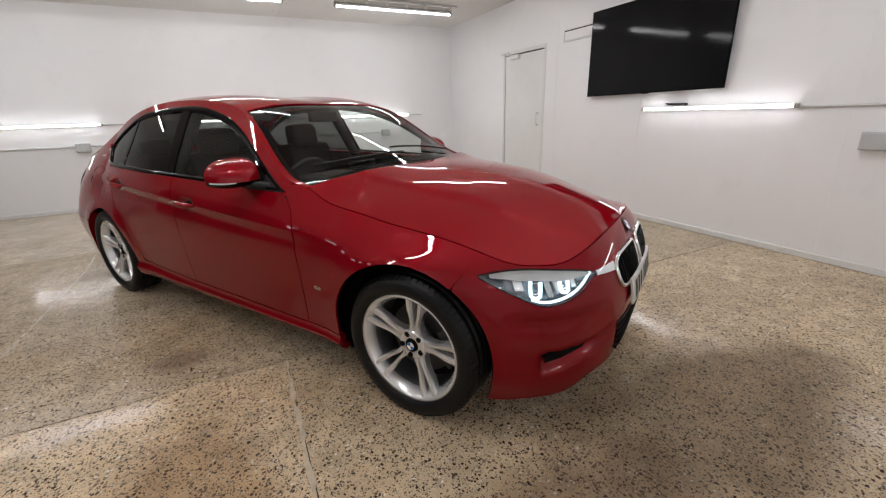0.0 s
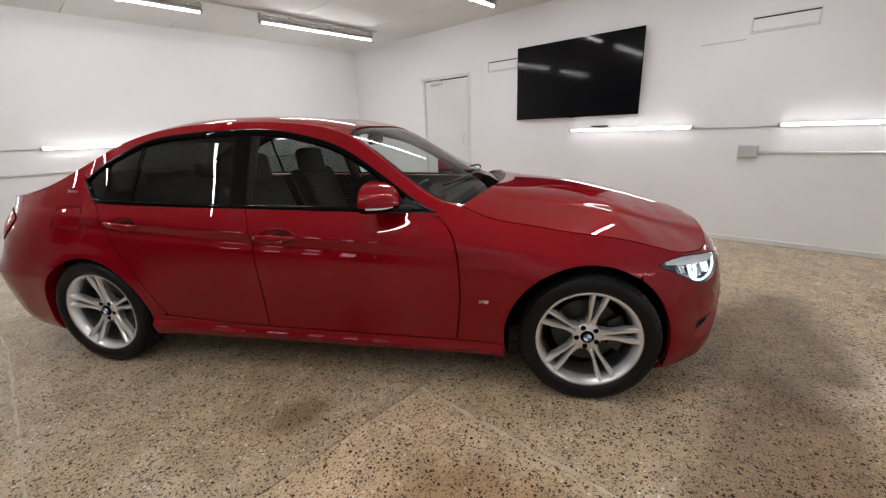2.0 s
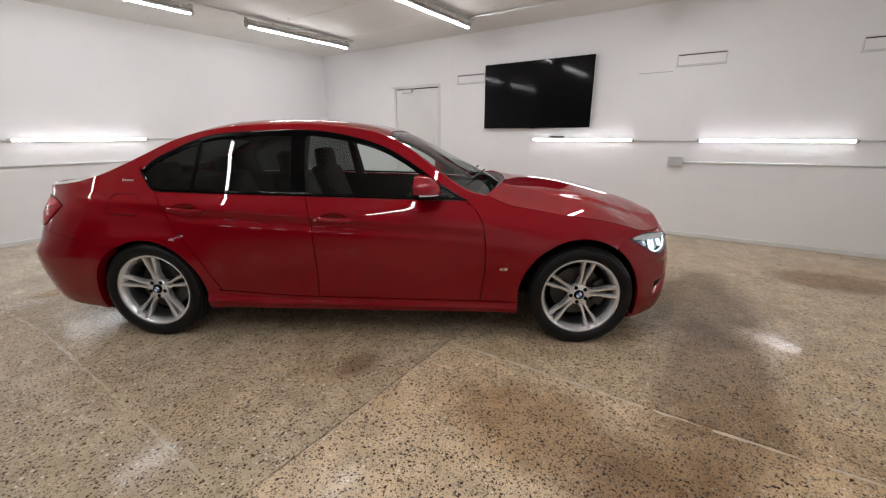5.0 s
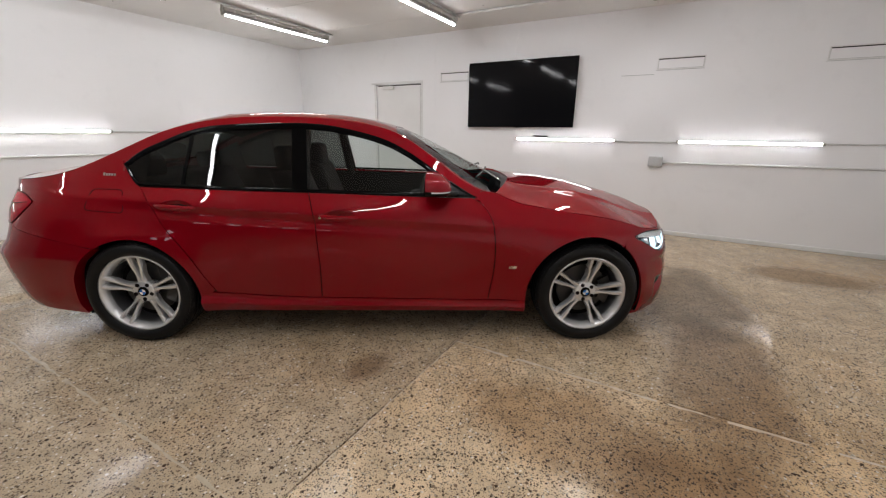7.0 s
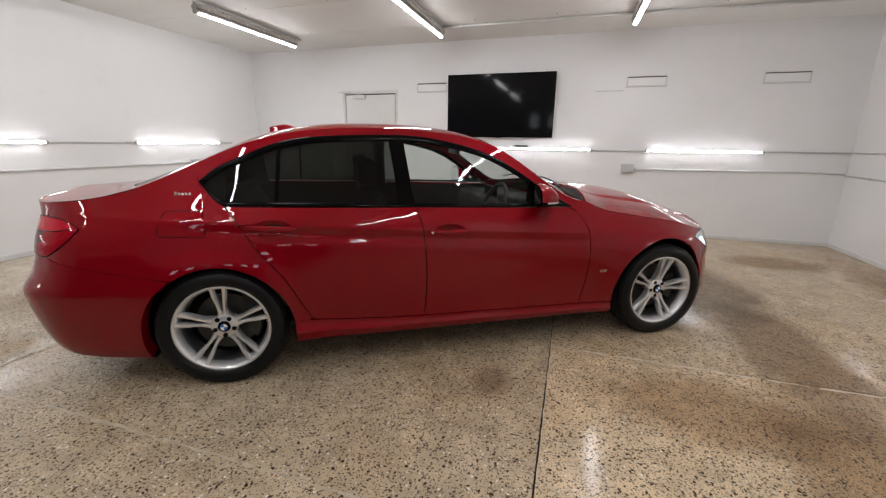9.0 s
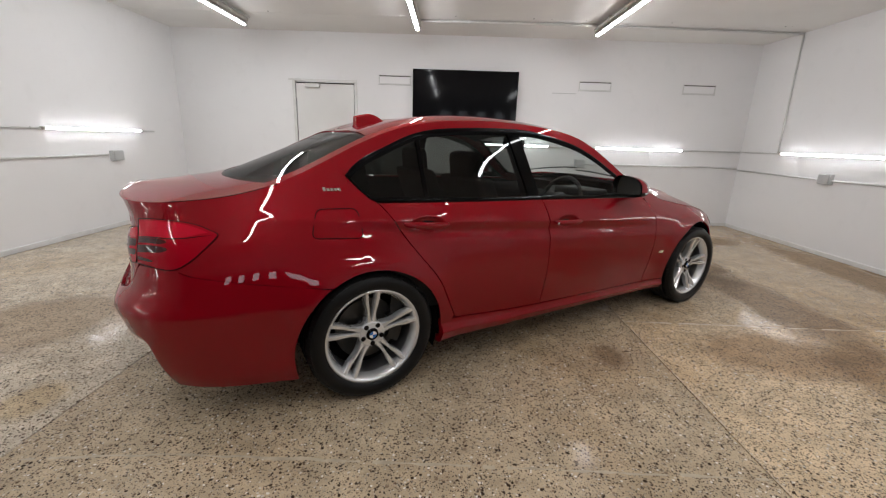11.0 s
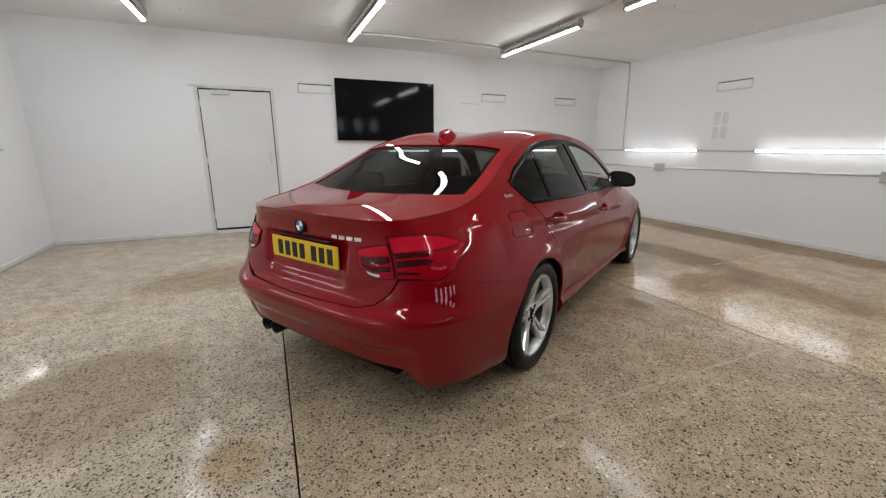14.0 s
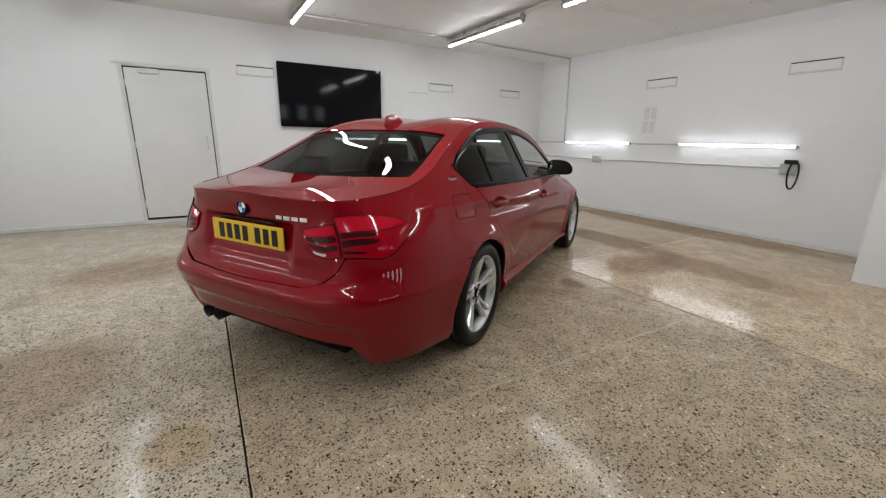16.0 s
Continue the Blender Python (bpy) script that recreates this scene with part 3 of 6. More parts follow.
socket_box(pose(1.74, NORTH, 0.975), "grey plastic junction box below the wall screen")
socket_box(pose(EAST, 2.01, 0.955, 0, 0, -90), "grey plastic junction box on the bay wall")
strap_box = socket_box(pose(EAST, -1.01, 0.965, 0, 0, -90), "grey plastic socket box with a black camera-like thing on it")
socket_box(pose(WEST, 2.21, 0.94, 0, 0, 90), "grey plastic junction box on the bare wall")
socket_box(pose(WEST, -2.50, 0.945, 0, 0, 90), "grey plastic junction box on the bare wall")
# black camera-like thing resting on the socket box, with its strap
strapped_body = hub("camera_like_body", pose(EAST - 0.07, -1.05, 1.0, 0, 0, -90), "black camera-like thing on the socket box, its looped strap hanging down", "plug")
part("body", box(bmesh.new(), -0.06, 0.07, -0.06, 0.0, 0.03, 0.085, 0.012), M_BLACKPL, strapped_body)
bm = bmesh.new()
loop = [(0.05 + 0.055 * math.sin(a), -0.03, -0.09 + (0.16 if math.cos(a) > 0 else 0.19) * math.cos(a)) for a in np.linspace(0, 2 * math.pi, 25)[:-1]]
tube_along(bm, loop, 0.011, 8, True)
part("strap", bm, M_BLACKPL, strapped_body, "black looped strap", True)

bracket = tagged(part("wall_bracket", box(bmesh.new(), 0.078, 0.256, NORTH - 0.075, NORTH, 1.268, 1.288, 0.004, 1), M_BLACKPL), "small dark metal bracket on the wall above a tube light", "bracket")

# the wall screen
tv = hub("wall_screen", pose(-0.217, NORTH, 1.88), "large black flat screen mounted on the wall", "screen")
part("mount", box(bmesh.new(), -0.3, 0.3, -0.03, 0, -0.25, 0.25), M_BLACKPL, tv)
part("back_shell", box(bmesh.new(), -0.82, 0.82, -0.055, -0.03, -0.455, 0.455, 0.008), M_BLACKPL, tv)
part("bezel", box(bmesh.new(), -0.838, 0.838, -0.066, -0.05, -0.474, 0.474, 0.003), M_GLOSSBLACK, tv)
part("panel", box(bmesh.new(), -0.828, 0.828, -0.068, -0.065, -0.462, 0.464), M_SCREEN, tv, "glossy black panel")
part("sensor_bar", box(bmesh.new(), -0.04, 0.04, -0.066, -0.05, -0.482, -0.474, 0.002, 1), M_BLACKPL, tv)
bm = bmesh.new()
tube_along(bm, [(0.03, NORTH - 0.02, 1.275), (0.05, NORTH - 0.05, 1.285), (0.13, NORTH - 0.05, 1.285), (0.17, NORTH - 0.02, 1.27)], 0.006, 6)
tagged(part("cable_hook", bm, M_BLACKPL, smooth=True), "small dark cable hook above the wall tube light", "hook")

# ---- the car: a saloon, nose along +x, in its own frame ----
CAR_TURN = 31.5
CAR_X, CAR_Y = -0.04 * math.sin(math.radians(CAR_TURN)), 0.04 * math.cos(math.radians(CAR_TURN))


def spline(xs, ys):
    """A natural cubic spline through a few control values, straight beyond its ends."""
    xs, ys = np.array(xs, float), np.array(ys, float)
    n, h = len(xs), np.diff(xs)
    a, r = np.eye(n), np.zeros(n)
    for i in range(1, n - 1):
        a[i, i - 1 : i + 2] = h[i - 1], 2 * (h[i - 1] + h[i]), h[i]
        r[i] = 6 * ((ys[i + 1] - ys[i]) / h[i] - (ys[i] - ys[i - 1]) / h[i - 1])
    k = np.linalg.solve(a, r)

    def f(x):
        x = np.asarray(x, float)
        c = np.clip(x, xs[0], xs[-1])
        i = np.clip(np.searchsorted(xs, c) - 1, 0, n - 2)
        l, u = (xs[i + 1] - c) / h[i], (c - xs[i]) / h[i]
        y = l * ys[i] + u * ys[i + 1] + ((l**3 - l) * k[i] + (u**3 - u) * k[i + 1]) * h[i] ** 2 / 6
        s0 = (ys[1] - ys[0]) / h[0] - h[0] * k[1] / 6
        s1 = (ys[-1] - ys[-2]) / h[-1] + h[-1] * k[-2] / 6
        return y + np.minimum(x - xs[0], 0) * s0 + np.maximum(x - xs[-1], 0) * s1

    return f


WF, WR, AXLE_Z = 1.405, -1.405, 0.325
# half width by height at the doors, from the sill to the roof rail
half_width = spline([0.17, 0.24, 0.32, 0.42, 0.55, 0.68, 0.78, 0.86, 0.93, 1.00, 1.10, 1.20, 1.30, 1.38, 1.44],
                    [0.815, 0.842, 0.852, 0.866, 0.880, 0.886, 0.878, 0.860, 0.830, 0.796, 0.742, 0.688, 0.628, 0.567, 0.505])
# how early the flank rolls inwards: more over the front wings and the boot
roll_in = spline([-2.45, -2.1, -1.7, -1.2, -0.4, 0.35, 0.7, 0.95, 1.3, 1.7, 2.2], [1.34, 1.26, 1.10, 1.0, 1.0, 1.0, 1.12, 1.40, 1.78, 2.05, 2.3])
nose_x = spline([0.12, 0.22, 0.32, 0.45, 0.56, 0.66, 0.74, 0.82, 0.95], [2.110, 2.140, 2.157, 2.170, 2.158, 2.126, 2.082, 2.015, 1.86])
tail_x = spline([0.2, 0.3, 0.42, 0.52, 0.565, 0.60, 0.65, 0.72, 0.80, 0.92, 1.0, 1.08, 1.2], [-2.34, -2.39, -2.425, -2.445, -2.443, -2.417, -2.398, -2.388, -2.378, -2.370, -2.388, -2.36, -2.27])
nose_n = spline([0.2, 0.35, 0.5, 0.65, 0.8, 1.0], [4.0, 3.7, 3.2, 2.95, 2.7, 2.55])
XF, XR, TURN_LEN = 0.95, -1.15, 1.2
tail_n = spline([0.2, 0.45, 0.62, 0.75, 0.9, 1.05], [5.0, 4.9, 4.6, 4.3, 4.2, 4.2])
ARCHES = ((1.39, 0.320, 0.385), (-1.405, 0.300, 0.375))


def swage(x):
    return 0.815 - 0.060 * x


def belt(x):
    return 0.947 - 0.025 * x


def half(x, z):
    """The half width of the body at x and height z, before the ends close in."""
    q = 0.6 + (z - 0.6) * np.where(z > 0.6, roll_in(x), 1.0)
    w = half_width(q + 0.032 * np.clip(x, -1.3, 0.7) * np.clip((z - 0.6) / 0.3, 0, 1))
    w = w - np.clip((-0.5 - x) / 0.95, 0, 1) ** 1.5 * 0.075 * np.clip((z - 0.55) / 0.4, 0, 1)
    d = z - swage(x)
    fade = np.clip((1.15 - x) / 0.8, 0, 1) * np.clip((x + 2.3) / 0.5, 0, 1)
    d0 = np.sqrt(d * d + 0.003**2) - 0.003
    w = w + fade * 0.012 * np.where(d < 0, np.exp(-d0 / 0.035), np.exp(-d0 / 0.12))
    w = w - fade * (0.6 + 0.4 * np.clip((0.5 - x) / 0.9, 0, 1)) * np.clip((x + 1.65) / 0.6, 0, 1) * 0.0128 * np.exp(-(((d + 0.050) / 0.029) ** 2))
    for cx, cz, r in ARCHES:
        k = np.hypot(x - cx, z - cz)
        w = w + 0.020 * np.exp(-(((k - 0.37) / 0.10) ** 2)) * np.clip((0.75 - z) / 0.1 + 0.5, 0, 1)
    return w


def wrap(s, z):
    """The outer skin by a coordinate s that runs along the side and on round the ends: 0.95 to 2.15 turns round the nose, -1.15 to -2.35 round the tail."""
    s, z = np.broadcast_arrays(np.asarray(s, float), np.asarray(z, float))
    f, r = s > XF, s < XR
    a = np.where(f, (s - XF) / TURN_LEN, np.where(r, (XR - s) / TURN_LEN, 0)).clip(0, 1) * math.pi / 2
    n = np.where(f, nose_n(z), tail_n(z))
    c, k = np.cos(a), np.sin(a)
    c = np.where(c < 1e-9, 0, c)
    g = (c**n + k**n) ** (-1 / n)
    x = np.where(f, XF + (nose_x(z) - XF) * k * g, np.where(r, XR + (tail_x(z) - XR) * k * g, s))
    return np.stack([x, half(x, z) * np.where(f | r, c * g, 1.0), z], -1)


def s_at(x, z):
    """The coordinate s at which the skin stands at x."""
    x, z = np.broadcast_arrays(np.asarray(x, float), np.asarray(z, float))
    f, r = x > XF, x < XR
    n = np.where(f, nose_n(z), tail_n(z))
    k = np.where(f, (x - XF) / (nose_x(z) - XF), np.where(r, (XR - x) / (XR - tail_x(z)), 0)).clip(0, 0.9999)
    a = np.arctan2(k, (1 - k**n) ** (1 / n)) / (math.pi / 2) * TURN_LEN
    return np.where(f, XF + a, np.where(r, XR - a, x))


def skin(s, z, off=0.0):
    """Points of the skin at (s, z), moved outwards by off."""
    s, z, off = np.broadcast_arrays(np.asarray(s, float), np.asarray(z, float), np.asarray(off, float))
    p = wrap(s, z)
    if np.any(off):
        e = 2e-3
        n = np.cross(wrap(np.minimum(s + e, 2.15), z) - wrap(np.maximum(s - e, -2.35), z), wrap(s, z + e) - wrap(s, z - e))
        n = -n / (np.linalg.norm(n, axis=-1, keepdims=True) + 1e-12)
        p = p + n * off[..., None]
    return p


def side(x, z, off=0.0):
    """Points of the skin at (x, z) along the side."""
    return skin(s_at(x, z), z, off)


def s_across(y, z, end):
    """The coordinate s at which the nose (end 1) or tail (end -1) stands y off the middle."""
    y, z = np.broadcast_arrays(np.asarray(y, float), np.asarray(z, float))
    lo, hi = np.full(y.shape, XF if end > 0 else XR), np.full(y.shape, 2.15 if end > 0 else -2.35)
    for _ in range(30):
        mid = (lo + hi) / 2
        wide = wrap(mid, z)[..., 1] > np.abs(y)
        lo, hi = np.where(wide, mid, lo), np.where(wide, hi, mid)
    return lo


def across(y, z, end, off=0.0):
    """Points on the nose or tail by y and height."""
    y = np.asarray(y, float)
    p = skin(s_across(y, z, end), z, off)
    p[..., 1] = p[..., 1] * np.where(y < 0, -1, 1)
    return p


def sheet(pts, keep=None, lip=0.0, bm=None, side_of=None):
    """A mesh of a grid of points, facing away from the car's middle; with a lip, its rim turns inwards."""
    bm = bm or bmesh.new()
    nu, nv = pts.shape[:2]
    mid = pts[:: max(1, nu // 8), :: max(1, nv // 8)]
    turn = 0.0
    for i in range(0, nu - 1, max(1, nu // 8)):
        for j in range(0, nv - 1, max(1, nv // 8)):
            n = np.cross(pts[i + 1, j] - pts[i, j], pts[i, j + 1] - pts[i, j])
            turn += n @ (pts[i, j] - np.array([pts[i, j, 0] * 0.7, 0, 0.5]))
    flip = turn < 0
    vs = [[bm.verts.new(pts[i, j]) for j in range(nv)] for i in range(nu)]
    for i in range(nu - 1):
        for j in range(nv - 1):
            if keep is not None and not keep[i, j]:
                continue
            q = [vs[i][j], vs[i + 1][j], vs[i + 1][j + 1], vs[i][j + 1]]
            if (q[0].co - q[3].co).length < 1e-5 and (q[1].co - q[2].co).length < 1e-5:
                continue
            bm.faces.new(q[::-1] if flip else q)
    bm.normal_update()
    if lip:
        twin = {}
        for e in [e for e in bm.edges if len(e.link_faces) == 1]:
            f = e.link_faces[0]
            loop = next(l for l in f.loops if l.edge == e)
            a, b = loop.vert, loop.link_loop_next.vert
            for v in (a, b):
                if v not in twin:
                    n = sum((g.normal for g in v.link_faces if g in v.link_faces), Vector()).normalized()
                    twin[v] = (bm.verts.new(v.co), bm.verts.new(v.co - n * lip))
            bm.faces.new((twin[b][0], twin[a][0], twin[a][1], twin[b][1]))
    bmesh.ops.delete(bm, geom=[v for v in bm.verts if not v.link_faces], context="VERTS")
    return bm


def mirrored(pts, sd):
    return pts * np.array([1.0, sd, 1.0])


def resample(path, n):
    """n + 1 points evenly along a line of (s, z) points."""
    p = np.array(path, float)
    d = np.r_[0, np.cumsum(np.hypot(*np.diff(p, axis=0).T))]
    t = np.linspace(0, d[-1], n + 1)
    return np.stack([np.interp(t, d, p[:, 0]), np.interp(t, d, p[:, 1])], -1)


def joined(*segments):
    return np.concatenate([segments[0]] + [s[1:] for s in segments[1:]])


def ruled(inner, outer, n):
    k = np.linspace(0, 1, n + 1)[None, :, None]
    g = inner[:, None] * (1 - k) + outer[:, None] * k
    return g[..., 0], g[..., 1]


def arc(which, a0, a1, n):
    """Points (s, z) along a wheel arch, by degrees from the front horizontal over the top."""
    cx, cz, r = ARCHES[which]
    t = np.radians(np.linspace(a0, a1, n))
    x, z = cx + r * np.cos(t), cz + r * np.sin(t)
    return np.stack([s_at(x, z), z], -1)


GAP = 0.003
# seams as x by height, and edges as height by x or s
front_door_edge = spline([0.26, 0.288, 0.493, 0.716, 0.80, 0.834, 0.887, 0.924, 0.95], [0.765, 0.768, 0.793, 0.788, 0.772, 0.757, 0.716, 0.662, 0.60])
mid_seam = spline([0.26, 0.315, 0.49, 0.68, 0.82, 0.965], [-0.290, -0.288, -0.280, -0.286, -0.298, -0.333])
rear_door_edge = spline([0.32, 0.355, 0.47, 0.583, 0.72, 0.84, 0.94, 0.98, 1.0], [-0.925, -0.943, -1.0, -1.058, -1.165, -1.25, -1.315, -1.350, -1.37])
sill_seam = spline([-1.04, -0.54, 0.0, 0.77, 1.04], [0.342, 0.303, 0.290, 0.278, 0.276])
rail = spline([-2.0, -1.85, -1.70, -1.55, -1.42, -1.285, -1.07, -0.85, -0.6, -0.3, -0.05, 0.218, 0.403, 0.583, 0.70, 0.80],
              [1.006, 1.045, 1.099, 1.166, 1.228, 1.286, 1.348, 1.381, 1.393, 1.387, 1.362, 1.288, 1.168, 1.037, 0.976, 0.955])
window_top = spline([-1.476, -1.43, -1.286, -1.094, -0.83, -0.55, -0.25, -0.06, 0.148, 0.368, 0.513, 0.683], [1.10, 1.143, 1.222, 1.301, 1.343, 1.355, 1.346, 1.312, 1.250, 1.126, 1.029, 0.926])
hood_edge = spline([0.80, 0.87, 0.934, 1.084, 1.204, 1.364, 1.46, 1.52, 1.58, 1.634, 1.70, 1.78, 1.915, 2.15], [0.956, 0.925, 0.900, 0.862, 0.831, 0.790, 0.748, 0.722, 0.713, 0.711, 0.724, 0.745, 0.768, 0.775])
deck_edge = spline([-2.35, -2.05, -1.8, -1.7, -1.6, -1.5], [1.003, 0.997, 0.989, 0.999, 1.024, 1.074])
lamp_hi = spline([1.425, 1.469, 1.534, 1.634, 1.705, 1.765], [0.686, 0.699, 0.706, 0.693, 0.677, 0.655])
lamp_lo = spline([1.425, 1.47, 1.515, 1.555, 1.604, 1.659, 1.72, 1.765], [0.684, 0.643, 0.603, 0.573, 0.571, 0.591, 0.630, 0.653])
LAMP_O, LAMP_I = 1.428, 1.763
DLO_F, DLO_R = 0.680, -1.476
BOOT_TOP, BOOT_LAMP = (-1.744, 0.990), (-1.866, 0.742)


def window_low(x):
    """The lower edge of the side windows, which kinks up at the rear pillar."""
    x = np.asarray(x, float)
    return belt(x) + np.clip((-1.36 - x) / 0.116, 0, 1) ** 1.3 * (1.10 - belt(-1.476))


car = hub("car", pose(CAR_X, CAR_Y, 0, 0, 0, CAR_TURN), "glossy red four-door saloon car parked on the concrete floor", "car")
bodies = {}


def panel(name, s, z, sd, mat=None, lip=0.012, off=0.0, keep=None, label="", parent=None):
    return part(name, sheet(mirrored(skin(s, z, off), sd), keep, lip), mat or M_PAINT, parent or car, label, True)


HANDLES = {"front_door": (-0.265, -0.033, 0.820), "rear_door": (-1.238, -0.99, 0.868)}


def door_panel(name, front, back, n, sd):
    u = np.linspace(0, 1, n)
    xm = back(0.6) + (front(0.6) - back(0.6)) * u
    lo, hi, mid = sill_seam(xm) + 0.004, belt(xm), swage(xm)
    a, b = 1 - np.linspace(1, 0, 60)[None, :] ** 1.4, np.linspace(0, 1, 23)[None, 1:] ** 1.3
    for _ in range(3):
        xm = back(lo) + (front(lo) - back(lo)) * u
        lo = sill_seam(xm) + 0.004
    xm = back(0.82) + (front(0.82) - back(0.82)) * u
    mid = swage(xm)
    z = np.concatenate([lo[:, None] + (mid - lo)[:, None] * a, mid[:, None] + (hi - mid)[:, None] * b], 1)
    x = (back(z) + GAP) + (front(z) - back(z) - 2 * GAP) * u[:, None]
    x0, x1, zc = HANDLES[name]
    bowl = np.maximum(0, 1 - ((x - (x0 + x1) / 2 - 0.005) / 0.088) ** 2 - ((z - zc) / 0.036) ** 2)
    return panel(name, s_at(x, z), z, sd, off=-0.030 * bowl ** 0.6 - 1e-5)


for sd in (-1, 1):
    bodies["front_door", sd] = door_panel("front_door", front_door_edge, mid_seam, 110, sd)
    bodies["rear_door", sd] = door_panel("rear_door", mid_seam, rear_door_edge, 100, sd)
    # front wing: ruled from the arch out to the door edge and the bonnet edge
    zd = np.linspace(0.282, 0.924, 30)
    de = np.stack([front_door_edge(zd) + GAP, zd], -1)
    top = np.array([(0.664, 0.926), (0.685, 0.962), (0.74, 0.966), (0.80, 0.952)])
    hs = np.linspace(0.80, 1.44, 30)
    he = np.stack([hs, hood_edge(hs) - GAP], -1)
    inner = joined(resample(arc(0, 186, 120, 40), 34), resample(arc(0, 120, 114, 4), 4), resample(arc(0, 114, 55, 40), 34))
    outer = joined(resample(de, 34), resample(top, 4), resample(he, 34))
    s, z = ruled(inner, outer, 34)
    bodies["front_wing", sd] = panel("front_wing", s, z, sd)
    # rear wing: ruled from the arch and bumper seam out to the door edge, window kink, rail and boot
    zd = np.linspace(0.347, 0.977, 30)
    de = np.stack([s_at(rear_door_edge(zd) - GAP, zd), zd], -1)
    xk = np.linspace(-1.352, -1.476, 12)
    kink = np.stack([s_at(xk, window_low(xk)), window_low(xk)], -1)
    xr = np.linspace(-1.476, -1.79, 14)
    zr = np.r_[1.10, rail(xr[1:])]
    up = np.stack([s_at(np.full(8, -1.476), np.linspace(1.10, float(rail(-1.476)), 8)), np.linspace(1.10, float(rail(-1.476)), 8)], -1)
    rl = np.stack([s_at(xr, rail(xr)), rail(xr)], -1)
    dk = np.array([rl[-1], (-1.60, 1.024), (-1.70, 0.997), BOOT_TOP])
    inner = joined(resample(arc(1, -6, 62, 40), 34), resample(arc(1, 62, 80, 10), 8), resample(arc(1, 80, 104, 12), 8),
                   resample(arc(1, 104, 122, 12), 12), resample(np.array([arc(1, 122, 122, 1)[0], (-1.50, 0.643), (-1.624, 0.688), (-1.71, 0.716), (-1.75, 0.742), (BOOT_LAMP[0] + 0.004, BOOT_LAMP[1])]), 14))
    outer = joined(resample(de, 34), resample(kink, 8), resample(up, 8), resample(rl, 12), resample(dk, 14))
    s, z = ruled(inner, outer, 44)
    bodies["rear_wing", sd] = panel("rear_wing", s, z, sd)
    # the painted band over the side windows
    x = np.linspace(0.70, -1.476, 80)
    lo = np.maximum(window_top(x), window_low(x))
    z = lo[:, None] + (rail(x) - lo)[:, None] * np.linspace(0, 1, 8)[None, :]
    panel("roof_side", s_at(x[:, None] + 0 * z, z), z, sd, lip=0.008)
    # side skirt, swelling out towards the rear wheel
    x = np.linspace(-1.026, 1.006, 56)
    t = np.linspace(0, 1, 16)[None, :]
    z = 0.178 + (sill_seam(x) - GAP - 0.178)[:, None] * t
    off = 0.016 * np.sin(math.pi * np.clip(t * 1.1, 0, 1)) ** 1.5 * (0.6 + 0.5 * (x[:, None] < -0.5)) + 0.01 * np.exp(-(((t - 0.62) / 0.10) ** 2)) - 0.035 * np.clip(0.15 - t, 0, 1) / 0.15
    panel("side_skirt", s_at(x[:, None] + 0 * z, z), z, sd, lip=0.03, off=off)
    # dark shell behind the seams
    s = np.linspace(-2.30, 2.10, 150)
    xx = wrap(s, 0.5 + 0 * s)[:, 0]
    lo = np.full(len(s), 0.23)
    for cx, cz, r in ARCHES:
        q = np.abs(xx - cx)
        lo = np.where(q < r + 0.02, cz + np.sqrt(np.maximum((r + 0.02) ** 2 - q * q, 0)), lo)
    lo = np.where(s < -1.8, 0.38, lo)
    hi = np.where(s > 0.72, np.minimum(hood_edge(np.maximum(s, 0.8)) - 0.03, 0.90), np.where(s < -1.45, 0.955, belt(s) - 0.012))
    hi = np.where((s > 1.36) & (s < 1.82), 0.55, hi)
    hi = np.maximum(hi, lo + 0.004)
    z = lo[:, None] + (hi - lo)[:, None] * np.linspace(0, 1, 12)[None, :]
    panel("inner_panel", s[:, None] + 0 * z, z, sd, M_INNER, 0, np.where(s < -1.78, -0.06, np.where(s > 1.45, -0.055, -0.022))[:, None])

    # side windows
    def glazing(name, x0, x1, mat, off, label="", l0=0.0, l1=0.0, margin=0.012):
        u = np.linspace(0, 1, 34)
        x = x0 + (x1 - x0) * u
        t = np.linspace(0, 1, 14)[None, :]
        xg = x[:, None]
        for _ in range(3):
            lo, hi = window_low(xg) + 0.004, np.maximum(window_top(xg) - margin, window_low(xg) + 0.005)
            z = lo + (hi - lo) * t
            xg = x[:, None] + (l0 * (1 - u) + l1 * u)[:, None] * (z - 0.95)
        return panel(name, s_at(xg, z), z, sd, mat, 0, off, label=label)

    glazing("front_side_glass", -0.345, 0.655, M_SIDEGLASS, -0.008, "lightly tinted glass", l0=-0.10)
    glazing("rear_side_glass", -1.085, -0.405, M_PRIVACY, -0.008, "dark privacy glass", l0=0.06, l1=-0.10)
    glazing("quarter_glass", -1.455, -1.095, M_PRIVACY, -0.008, "dark privacy glass", l1=0.06)
    glazing("pillar_trim", -0.425, -0.337, M_GLOSSBLACK, -0.002, "gloss black pillar cover", -0.10, -0.10, 0.006)
    glazing("window_divider", -1.100, -1.080, M_GLOSSBLACK, -0.003, "black window divider", 0.06, 0.06, 0.006)
    x = np.linspace(DLO_F, DLO_R, 90)
    t = np.linspace(0, 1, 5)[None, :]
    hi = np.maximum(window_top(x), window_low(x))
    lo = np.maximum(hi - 0.034, window_low(x))
    z = hi[:, None] + (lo - hi)[:, None] * t
    panel("window_frame", s_at(x[:, None] + 0 * z, z), z, sd, M_GLOSSBLACK, 0, np.array([0.0, 0.004, 0.003, -0.001, -0.006])[None, :], label="gloss black window frame")
    low = window_low(x)
    z = low[:, None] + np.array([0.022, 0.016, 0.006, 0.0])[None, :]
